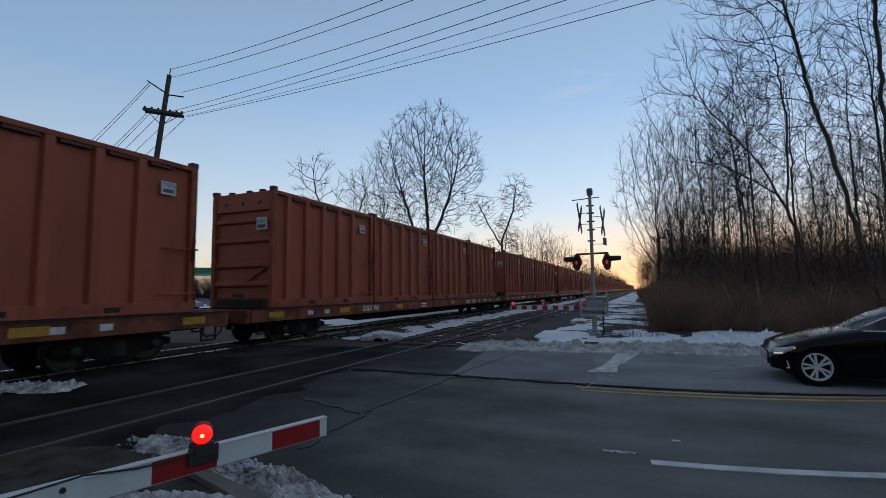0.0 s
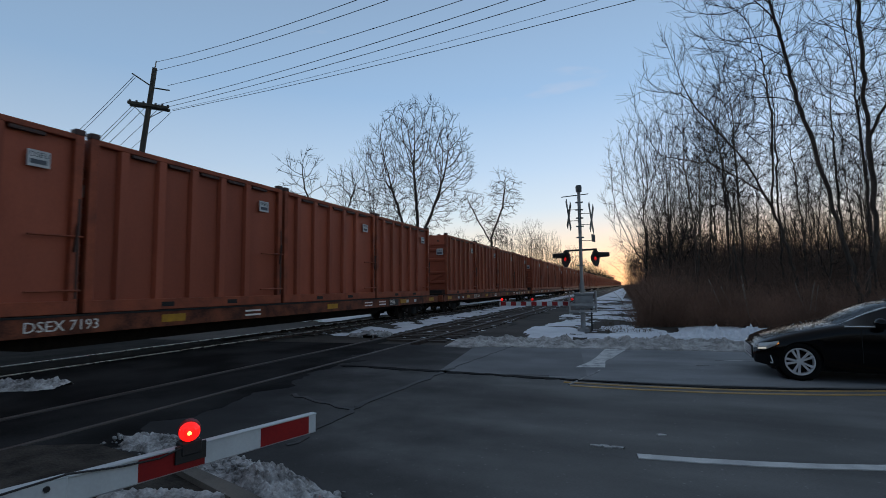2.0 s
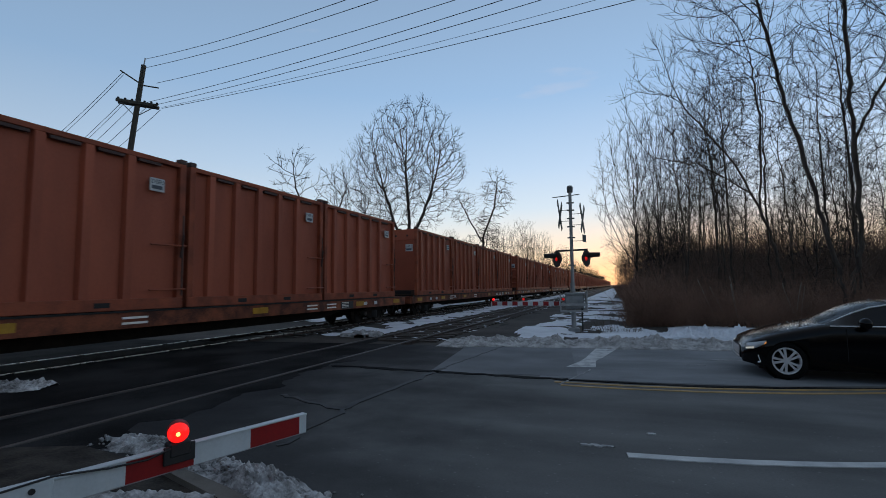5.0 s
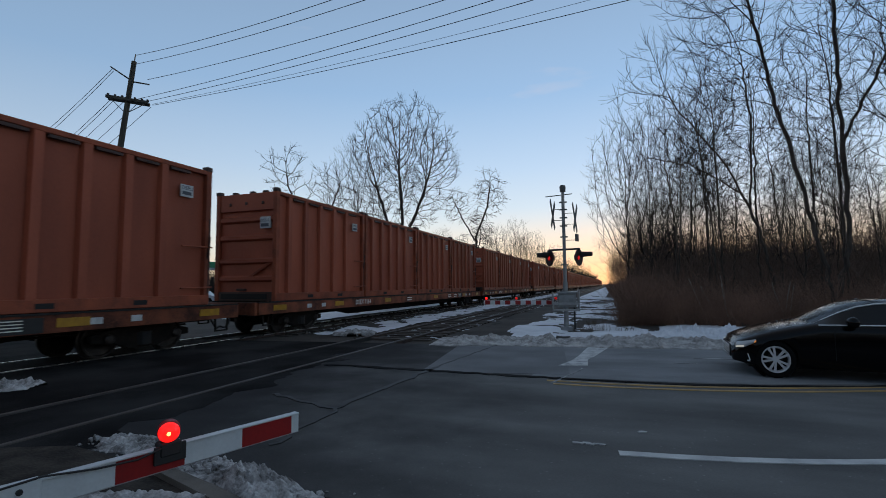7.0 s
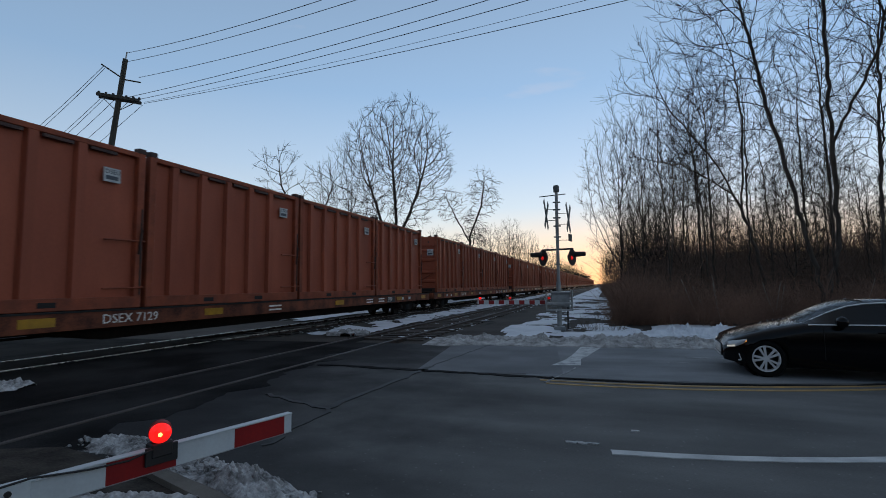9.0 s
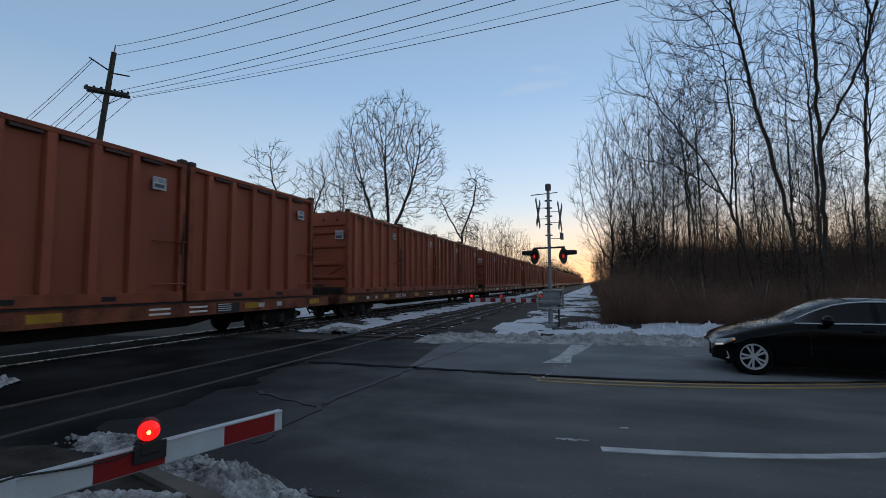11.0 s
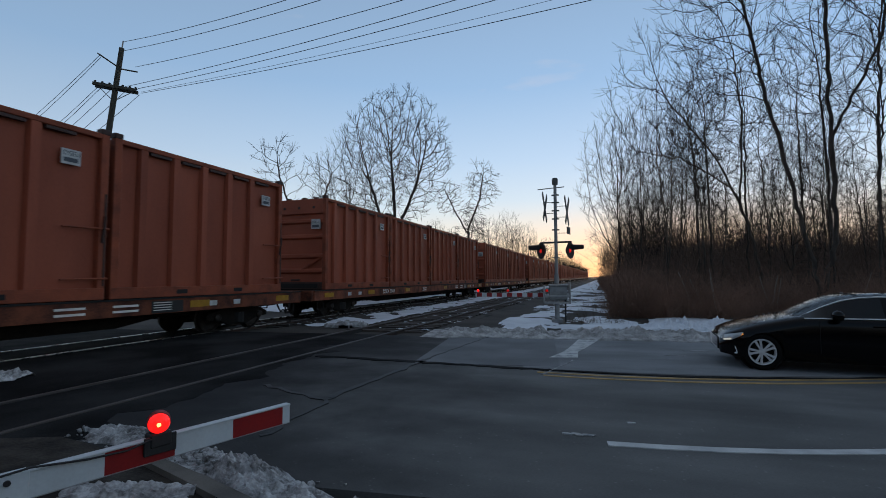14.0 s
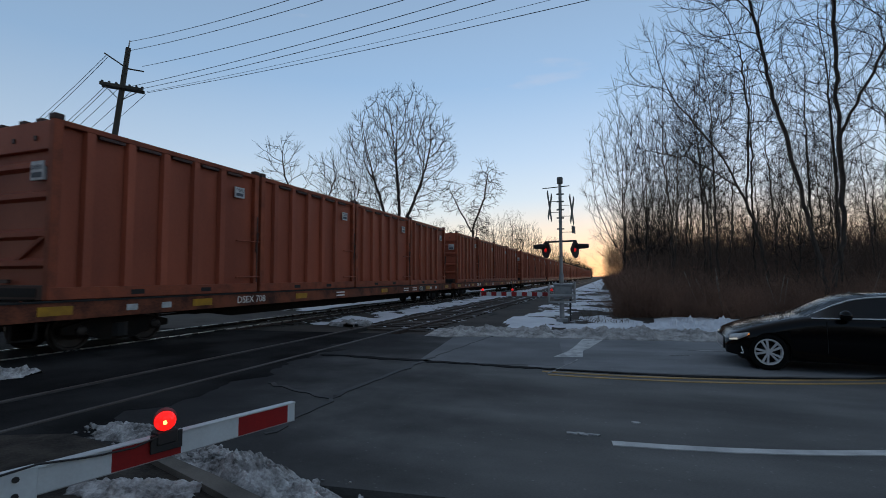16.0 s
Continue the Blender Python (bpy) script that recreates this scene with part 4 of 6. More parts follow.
# ---- crossing signal across the road ----
def far_signal():
    e = empty("crossing_signal", "tall grey railway crossing mast with crossbucks, hooded lamps and bell", "crossing signal")
    part("base", boxed(-0.2, 0.2, -0.2, 0.2, 0, 0.16, 0.03), M_GALV, e, "cast metal foot")
    part("lower_mast", rodded((0, 0, 0.16), (0, 0, 1.75), 0.085, n=14), M_GALV, e)
    part("mast", rodded((0, 0, 1.7), (0, 0, 5.1), 0.062, 0.055, n=14), M_GALV, e)
    part("bell", disc_lathe([(5.02, 0.0), (5.02, 0.1), (5.2, 0.11), (5.26, 0.09), (5.28, 0.0)], 14, "Z"), M_SIGN_BACK, e, "round bell on the mast top")
    part("bell_arm", rodded((-0.62, -0.03, 4.86), (0.33, 0.03, 4.94), 0.018, n=6), M_SIGN_BACK, e)
    for z in (2.35, 3.35, 3.75, 4.05, 4.35, 4.62):
        part("step_clamp", boxed(-0.13, 0.13, -0.05, 0.05, z, z + 0.04), M_SIGN_BACK, e)
    # two crossbuck pairs, seen nearly edge-on
    for x, y, z, turn, nm in ((-0.38, 0.0, 4.2, 79, "crossbuck"), (0.40, 0.0, 4.05, 77, "crossbuck")):
        xb = part(nm, turned(boxed(-0.61, 0.61, -0.008, 0.008, -0.1, 0.1), pose(x, y, z, 0, 0, turn) @ pose(0, 0, 0, 0, 52, 0)), M_SIGN_BACK, e, "crossbuck sign, seen from its bare back")
        part("blade", turned(boxed(-0.61, 0.61, -0.026, -0.010, -0.1, 0.1), pose(x, y, z, 0, 0, turn) @ pose(0, 0, 0, 0, -52, 0)), M_SIGN_BACK, xb)
        for dz in (-0.22, 0.18):
            part("bracket", rodded((0, 0, z + dz), (x, y, z + dz), 0.012, n=6), M_SIGN_BACK, xb)
    part("track_count_sign", turned(boxed(-0.16, 0.16, -0.008, 0.008, -0.13, 0.13), pose(0.45, 0, 3.33, 0, 0, 66)), M_SIGN_BACK, e)
    part("sign_bracket", rodded((0, 0, 3.25), (0.45, 0, 3.25), 0.012, n=6), M_SIGN_BACK, e)
    part("crossarm", rodded((-0.55, 0, 2.9), (0.55, 0, 2.93), 0.035, n=8), M_MATTE, e)
    for x, face in ((-0.52, -1), (0.50, 1)):
        for k, way in enumerate((face,)):
            head = part("signal_head", turned(disc_lathe([(-0.02, 0.0), (-0.02, 0.30), (0.01, 0.30), (0.02, 0.15), (0.12, 0.14), (0.14, 0.0)], 20), pose(x, 0.05, 2.62, 0, 0, 152 if face > 0 else 28)), M_MATTE, e, "black disc backing of a flashing lamp")
            hood = bmesh.new()
            n = 12
            a0 = [(math.cos(math.radians(200 * i / n - 10)) * 0.17, math.sin(math.radians(200 * i / n - 10)) * 0.17) for i in range(n + 1)]
            r0 = [hood.verts.new((0.0, p, q)) for p, q in a0]
            r1 = [hood.verts.new((0.42, p * 0.9, q * 0.75 + 0.03)) for p, q in a0]
            for i in range(n):
                hood.faces.new((r0[i], r0[i + 1], r1[i + 1], r1[i]))
            bmesh.ops.solidify(hood, geom=hood.faces[:], thickness=0.012)
            part("hood", turned(hood, pose(x + face * 0.04, 0.0, 2.66, 0, 0, 0 if face > 0 else 180)), M_MATTE, e, "long black lamp hood")
            part("lens", turned(disc_lathe([(0.0, 0.075), (-0.03, 0.055), (-0.04, 0.0)], 16), pose(x - 0.02, -0.09, 2.6, 0, 0, 152 if face > 0 else 28)), M_LAMP_DIM, e, "dim red lamp lens")
    # gate machine and its arm
    gm = part("gate_machine", boxed(-0.28, 0.36, -0.25, 0.25, 0.85, 1.32, 0.03), M_GALV, e, "grey gate machine box")
    part("machine_lid", boxed(-0.3, 0.38, -0.27, 0.27, 1.32, 1.4, 0.02), M_GALV, gm)
    part("counterweight_arm", boxed(-0.47, 0.47, -0.36, -0.3, 0.94, 1.02, 0.01), M_ALU, e)
    part("counterweight_arm", boxed(-0.47, 0.47, 0.3, 0.36, 0.94, 1.02, 0.01), M_ALU, e)
    part("side_frame", boxed(0.42, 0.47, -0.36, 0.36, 0.72, 1.46, 0.01), M_ALU, e)
    part("side_frame", boxed(-0.47, -0.42, -0.36, 0.36, 0.72, 1.36, 0.01), M_ALU, e)
    part("lower_frame", boxed(-0.47, 0.47, -0.36, -0.3, 0.72, 0.79, 0.01), M_ALU, e)
    part("conduit", rodded((0.3, 0.15, 0.05), (0.3, 0.15, 0.9), 0.03, n=6), M_MATTE, e)
    arm = part("gate_arm", boxed(-2.95, -0.45, -0.02, 0.02, 0.94, 1.09), M_ARM_WHITE, e, "lowered white gate arm with red bands")
    for k in range(7):
        x = -2.9 + k * 0.37
        part("red_band", boxed(x, x + 0.19, -0.024, 0.024, 0.943, 1.087), M_ARM_RED, arm)
    for x, m in ((-2.85, M_LAMP), (-1.75, M_LAMP_DIM), (-0.35, M_LAMP_DIM)):
        part("arm_lamp", turned(disc_lathe([(-0.05, 0.0), (-0.04, 0.035), (0, 0.05), (0.04, 0.035), (0.05, 0.0)], 12, "Y"), pose(x, -0.05, 1.17)), m, arm, "small red lamp on the arm")
    e.matrix_world = pose(-1.64, 17.49, -0.06, 0, 0, 7)
    return e


far_signal()


# ---- near gate arm ----
def near_gate():
    e = empty("crossing_gate", "lowered red and white banded gate with a lit lamp", "crossing gate")
    # local x runs from the pivot (negative) to the tip (0)
    H, T = 0.15, 0.035
    segs = [(-0.065, 0.0, M_ARM_WHITE, "white_band"), (-0.475, -0.065, M_ARM_RED, "red_band"), (-0.87, -0.475, M_ARM_WHITE, "white_band"), (-1.26, -0.87, M_ARM_RED, "red_band"), (-1.62, -1.26, M_ARM_WHITE, "white_band")]
    for a, b, m, nm in segs:
        part(nm, boxed(a, b, -T / 2, T / 2, 0.004, H - 0.012), m, e)
    part("top_flange", boxed(-1.62, 0.0, -T / 2 - 0.012, T / 2 + 0.012, H - 0.012, H, 0.003), M_ARM_WHITE, e, "white top flange")
    part("bottom_flange", boxed(-1.62, 0.0, -T / 2 - 0.004, T / 2 + 0.004, 0, 0.005), M_ALU, e)
    ad = part("adapter_plate", boxed(-2.3, -1.60, -T / 2 - 0.016, T / 2 + 0.016, -0.012, H + 0.004, 0.004), M_ARM_WHITE, e, "grey-white bolted adapter plate")
    for x, z in ((-1.69, 0.115), (-1.69, 0.03), (-1.86, 0.115), (-1.86, 0.03)):
        part("bolt", turned(disc_lathe([(-0.012, 0.0), (-0.012, 0.015), (0, 0.016)], 8, "Y"), pose(x, -T / 2 - 0.016, z)), M_MATTE, ad)
    lb = part("lamp_bracket", boxed(-1.03, -0.90, -0.045, 0.045, H - 0.06, H + 0.03, 0.01), M_MATTE, e, "black lamp bracket")
    part("bracket_leg", boxed(-1.06, -0.87, -T / 2 - 0.02, -T / 2 - 0.004, 0.05, H + 0.012, 0.004), M_MATTE, lb)
    part("lamp_housing", turned(disc_lathe([(-0.045, 0.0), (-0.045, 0.05), (-0.03, 0.066), (0.03, 0.066), (0.045, 0.05), (0.045, 0.0)], 20, "Y"), pose(-0.965, 0, H + 0.09, 0, 0, -23)), M_ARM_RED, e)
    for s in (-1, 1):
        part("lens", turned(disc_lathe([(0.0, 0.062), (-0.012 , 0.056), (-0.03, 0.036), (-0.038, 0.0)], 20, "Y"), pose(-0.965, 0, H + 0.09, 0, 0, -23) @ pose(0, s * 0.047, 0, 0, 0, 0 if s < 0 else 180)), M_LAMP, e, "lit red lens")
        part("filament", turned(disc_lathe([(-0.008, 0.0), (-0.004, 0.012), (0.004, 0.012), (0.008, 0.0)], 10, "Y"), pose(-0.965, 0, H + 0.09, 0, 0, -23) @ pose(0, s * 0.088, 0)), M_LAMP_CORE, e, "glaring bulb")
    pts = [(-2.3, -0.03, H + 0.02), (-1.9, -0.036, H - 0.005), (-1.6, -0.034, H + 0.015), (-1.35, -0.034, H - 0.02), (-1.15, -0.034, H - 0.03), (-1.0, -0.04, H + 0.005)]
    part("lamp_cable", tube(pts, 0.006), M_MATTE, e, "black cable clipped along the arm")
    tip, back = Vector((-2.41, 3.23, 0.455)), Vector((-2.78, 2.03, 0.455))
    d = tip - back
    e.matrix_world = Matrix.Translation(tip) @ pose(0, 0, 0, 0, 0, math.degrees(math.atan2(d.y, d.x)))
    g = empty("gate_machine", "grey gate machine on a short post at the verge", "gate machine")
    part("post", boxed(-0.09, 0.09, -0.09, 0.09, 0, 0.5, 0.01), M_GALV, g)
    part("box", boxed(-0.25, 0.25, -0.2, 0.2, 0.36, 0.66, 0.03), M_GALV, g)
    part("lid", boxed(-0.27, 0.27, -0.22, 0.22, 0.66, 0.70, 0.015), M_ALU, g)
    part("pivot", turned(disc_lathe([(-0.3, 0.0), (-0.3, 0.07), (0.3, 0.07), (0.3, 0.0)], 12, "Y"), pose(0, 0, 0.53)), M_GALV, g)
    p = e.matrix_world @ Vector((-2.42, 0.14, 0))
    g.matrix_world = pose(p.x, p.y, 0.02, 0, 0, math.degrees(math.atan2(d.y, d.x)))
    return e


near_gate()

# ---- waiting car ----
def car_shell():
    """Stations along the length, nose at x = 0; each is a row of (half width, height)."""
    L, fx, rx, ra = 4.66, 0.80, 3.62, 0.365
    xs = sorted({0.0, 0.04, 0.12, 0.25, 0.4, 4.25, 4.42, 4.55, 4.64, 4.66, 1.4, 1.6, 1.9, 2.2, 2.5, 2.8, 3.1} | {round(c + ra * math.cos(a * math.pi / 10), 3) for c in (fx, rx) for a in range(11)} | {round(c + s * (ra + 0.03), 3) for c in (fx, rx) for s in (-1, 1)})
    bm = bmesh.new()
    rows = []
    for x in xs:
        f = min(1.0, x / 0.55)
        b = min(1.0, (L - x) / 0.55)
        w = 0.925 * (1 - 0.30 * (1 - f) ** 2.2) * (1 - 0.22 * (1 - b) ** 2.2)
        if x < 1.75:
            top = 0.66 + 0.34 * min(1.0, x / 1.55) ** 0.62
        elif x < 3.6:
            top = 1.0
        else:
            top = 1.0 - 0.05 * ((x - 3.6) / 1.1)
        if x < 0.05:
            top = 0.62
        sh = top - 0.075 if x > 0.3 else top - 0.05
        low = 0.20 + 0.06 * (1 - f) + 0.1 * (1 - b)
        for c in (fx, rx):
            if abs(x - c) < ra:
                low = max(low, 0.335 + math.sqrt(max(0.0, ra * ra - (x - c) ** 2)))
        zs = [low, max(low + 0.01, 0.36), max(low + 0.02, 0.52), max(low + 0.03, sh - 0.1), sh, top - 0.02, top, top + 0.015]
        ws = [w - 0.035, w - 0.012, w + 0.005, w, w - 0.022, w - 0.09, w * 0.72, 0.0]
        row = []
        for wy, z in zip(ws, zs):
            row.append((x, wy, z))
        rows.append(row)
    for s in (-1, 1):
        g = [[bm.verts.new((x, s * wy, z)) for x, wy, z in row] for row in rows]
        for p, q in zip(g, g[1:]):
            for i in range(len(p) - 1):
                bm.faces.new((p[i], q[i], q[i + 1], p[i + 1]))
        bm.faces.new(g[0])
        bm.faces.new(g[-1])
    bmesh.ops.remove_doubles(bm, verts=bm.verts, dist=0.0005)
    bmesh.ops.recalc_face_normals(bm, faces=bm.faces)
    return bm


def sheet(grid, thick=0.0):
    bm = bmesh.new()
    g = [[bm.verts.new(p) for p in row] for row in grid]
    for p, q in zip(g, g[1:]):
        for i in range(len(p) - 1):
            bm.faces.new((p[i], q[i], q[i + 1], p[i + 1]))
    bmesh.ops.recalc_face_normals(bm, faces=bm.faces)
    if thick:
        bmesh.ops.solidify(bm, geom=bm.faces[:], thickness=thick)
    return bm


def roof_line(x):
    """Height of the greenhouse along the car."""
    keys = [(1.42, 0.97), (1.62, 1.08), (1.9, 1.22), (2.15, 1.315), (2.4, 1.362), (2.7, 1.385), (3.0, 1.38), (3.4, 1.335), (3.8, 1.24), (4.2, 1.11), (4.45, 1.0)]
    for (a, za), (b, zb) in zip(keys, keys[1:]):
        if a <= x <= b:
            return za + (zb - za) * (x - a) / (b - a)
    return keys[-1][1]


def make_wheel(parent, x, s):
    w = part("wheel", turned(disc_lathe([(-0.11, 0.20), (-0.115, 0.31), (-0.09, 0.332), (0.09, 0.332), (0.115, 0.31), (0.11, 0.24), (0.03, 0.235), (0.02, 0.0)], 32, "Y"), pose(x, s * 0.80, 0.332, 0, 0, 0 if s > 0 else 180)), M_TYRE, parent, "black tyre", True)
    flip = pose(x, s * 0.80, 0.332, 0, 0, 0 if s > 0 else 180)
    part("rim", turned(disc_lathe([(0.06, 0.215), (0.112, 0.238), (0.118, 0.232), (0.105, 0.213), (0.05, 0.2)], 32, "Y", False), flip), M_RIM, w, "silver alloy rim", True)
    part("brake_disc", turned(disc_lathe([(0.0, 0.0), (0.0, 0.13), (0.03, 0.13), (0.03, 0.0)], 20, "Y"), flip), M_WHEEL, w)
    for k in range(5):
        for d in (-12, 12):
            sp = bmesh.new()
            box(sp, 0.05, 0.225, 0.085, 0.112, -0.018, 0.018, 0.003)
            for v in sp.verts:
                v.co.z *= 0.75 + 2.2 * v.co.x
            part("spoke", turned(turned(sp, pose(0, 0, 0, 0, k * 72 + d, 0)), flip), M_RIM, w, "twin silver spoke")
    part("hub", turned(disc_lathe([(0.07, 0.06), (0.108, 0.055), (0.112, 0.0)], 16, "Y"), flip), M_RIM, w)
    return w


def make_car():
    c = empty("black_sedan", "black fastback car waiting at the crossing, snow crumbs on bonnet", "car")
    body = part("body", car_shell(), M_CAR, c, "glossy black bodywork", True)
    xs = [1.42, 1.62, 1.9, 2.15, 2.4, 2.7, 3.0, 3.4, 3.8, 4.2, 4.45]
    hw = lambda x: 0.60 + 0.02 * math.sin((x - 1.4) / 3.0 * math.pi)
    top = [[(x, y * hw(x), roof_line(x) + 0.02 * (1 - y * y) - (0.03 if abs(y) > 0.99 else 0)) for y in (-1, -0.8, -0.4, 0, 0.4, 0.8, 1)] for x in xs]
    part("windscreen", sheet(top[:4]), M_CAR_GLASS, c, "raked windscreen reflecting the sky", True)
    part("roof", sheet(top[3:7]), M_CAR, c, "black roof", True)
    part("rear_window", sheet(top[6:]), M_CAR_GLASS, c, "sloping rear window", True)
    for s in (-1, 1):
        side = [[(x, s * 0.845, 0.95), (x, s * (0.845 + (hw(x) - 0.845) * 0.5), (0.95 + roof_line(x) - 0.03) / 2 + 0.012), (x, s * hw(x), roof_line(x) - 0.03)] for x in xs]
        part("side_glass", sheet(side), M_CAR_GLASS, c, "dark tinted side windows", True)
        for a, b in ((2.72, 2.82),):
            part("pillar", sheet([[(x, s * (p[1] * s + 0.004), p[2]) for p in [(x, s * 0.845, 0.95), (x, s * (0.845 + (hw(x) - 0.845) * 0.5), (0.95 + roof_line(x) - 0.03) / 2 + 0.012), (x, s * hw(x), roof_line(x) - 0.03)]] for x in (a, b)]), M_CAR, c)
        pts = [(x, s * (hw(x) + 0.02), roof_line(x) - 0.04) for x in xs[0:10]]
        part("window_trim", tube(pts, 0.014), M_CHROME, c, "chrome trim over the side windows")
        part("waist_trim", rodded((1.5, s * 0.875, 0.958), (4.1, s * 0.88, 0.985), 0.013, n=6), M_CHROME, c, "chrome trim under the side windows")
        mir = part("mirror", turned(disc_lathe([(-0.1, 0.0), (-0.09, 0.07), (0.0, 0.1), (0.09, 0.085), (0.1, 0.0)], 14, "Y"), pose(1.98, s * 1.0, 1.02)), M_CAR, c, "black door mirror", True)
        part("mirror_stalk", boxed(1.95, 2.02, min(s * 0.84, s * 0.98), max(s * 0.84, s * 0.98), 0.95, 0.985), M_CAR, mir)
        for x in (1.72, 2.78, 3.55):
            part("door_seam", boxed(x - 0.003, x + 0.003, s * 0.925 - 0.006, s * 0.925 + 0.008, 0.36, 0.9), M_BLACK, c)
        for x in (2.6, 3.42):
            part("door_handle", boxed(x - 0.1, x + 0.1, s * 0.93 - 0.01, s * 0.93 + 0.025, 0.83, 0.86, 0.006), M_CAR, c)
        hl = part("headlamp", turned(sheet([[(0.10, s * 0.56, 0.665), (0.06, s * 0.56, 0.575)], [(0.13, s * 0.72, 0.695), (0.09, s * 0.73, 0.57)], [(0.27, s * 0.85, 0.72), (0.21, s * 0.86, 0.60)], [(0.46, s * 0.925, 0.75), (0.40, s * 0.93, 0.68)]], 0.02), Matrix.Translation((-0.03, s * 0.025, 0))), M_HEADLAMP, c, "slim clear headlamp", True)
        part("running_light", rodded((0.06, s * 0.78, 0.60), (0.19, s * 0.895, 0.625), 0.018, n=6), M_DRL, hl, "warm running light")
        part("turn_signal", rodded((0.31, s * 0.905, 0.66), (0.43, s * 0.938, 0.715), 0.016, n=6), M_AMBER, hl, "glowing amber marker")
        part("bumper_intake", sheet([[(0.08, s * 0.58, 0.42), (0.09, s * 0.58, 0.30)], [(0.20, s * 0.76, 0.43), (0.21, s * 0.76, 0.29)], [(0.32, s * 0.87, 0.43), (0.33, s * 0.87, 0.33)]], 0.015), M_BLACK, c)
        part("intake_trim", rodded((0.06, s * 0.55, 0.285), (0.30, s * 0.865, 0.285), 0.013, n=6), M_CHROME, c, "silver lower intake trim")
        part("intake_blade", rodded((0.31, s * 0.88, 0.29), (0.27, s * 0.865, 0.42), 0.010, n=6), M_CHROME, c)
        for x in (0.80, 3.62):
            make_wheel(c, x, s)
            part("arch_liner", turned(disc_lathe([(-0.16, 0.39), (0.03, 0.385), (0.03, 0.36), (-0.16, 0.36)], 24, "Y"), pose(x, s * 0.74, 0.335, 0, 0, 0 if s > 0 else 180)), M_BLACK, c)
        part("tail_lamp", boxed(4.55, 4.69, min(s * 0.5, s * 0.78), max(s * 0.5, s * 0.78), 0.78, 0.88, 0.02), M_ARM_RED, c)
    gr = part("grille", prism([(-0.45, 0.62), (0.45, 0.62), (0.52, 0.50), (0.40, 0.30), (-0.40, 0.30), (-0.52, 0.50)], -0.02, 0.02, "YZ"), M_BLACK, c, "wide black grille")
    for k in range(6):
        z = 0.33 + k * 0.052
        part("grille_bar", rodded((-0.035, -0.43 - 0.01 * k, z), (-0.035, 0.43 + 0.01 * k, z), 0.010, n=6), M_CHROME, gr, "chrome grille bar")
    part("underbody", boxed(0.3, 4.5, -0.72, 0.72, 0.16, 0.45), M_BLACK, c)
    # a short, low nose ahead of the front axle
    for ob in list(c.children) + [q for p in c.children for q in p.children]:
        if ob.name.split(".")[0] in ("wheel", "rim", "spoke", "hub", "brake_disc", "arch_liner"):
            continue
        for v in ob.data.vertices:
            if v.co.x < 0.8:
                v.co.x = 0.8 - (0.8 - v.co.x) * 0.84
            if v.co.x < 1.5 and v.co.z > 0.4:
                v.co.z -= 0.075 * min(1.0, (1.5 - v.co.x) / 1.2) * min(1.0, (v.co.z - 0.4) / 0.2)
    c.matrix_world = Matrix.Translation((2.51, 9.48, 0.004)) @ pose(0, 0, 0, 0, 0, -4) @ pose(-0.704, 0.79, 0) @ Matrix.Diagonal((0.88, 0.92, 0.93, 1))
    crumbs = bmesh.new()
    for k in range(44):
        x = random.uniform(0.9, 1.5) if k < 30 else random.uniform(2.2, 2.9)
        y = random.uniform(-0.75, 0.6) if k < 30 else random.uniform(-0.5, 0.5)
        z = (0.66 + 0.34 * min(1.0, x / 1.55) ** 0.62 - 0.0625 * max(0.0, 1.5 - x) + 0.008) if k < 30 else roof_line(x) + 0.015
        r = random.uniform(0.006, 0.014)
        m = c.matrix_world @ Matrix.Translation((x, y, z)) @ Euler((random.random() * 3, random.random() * 3, 0)).to_matrix().to_4x4() @ Matrix.Diagonal((r * 1.6, r, r * 0.8, 1))
        bmesh.ops.create_icosphere(crumbs, subdivisions=1, radius=1, matrix=m)
    tagged(finish("snow_crumbs", crumbs, M_GREY_SNOW), "crumbs of old snow on the car's bonnet and roof", "snow", "", "stuff")
    return c


make_car()


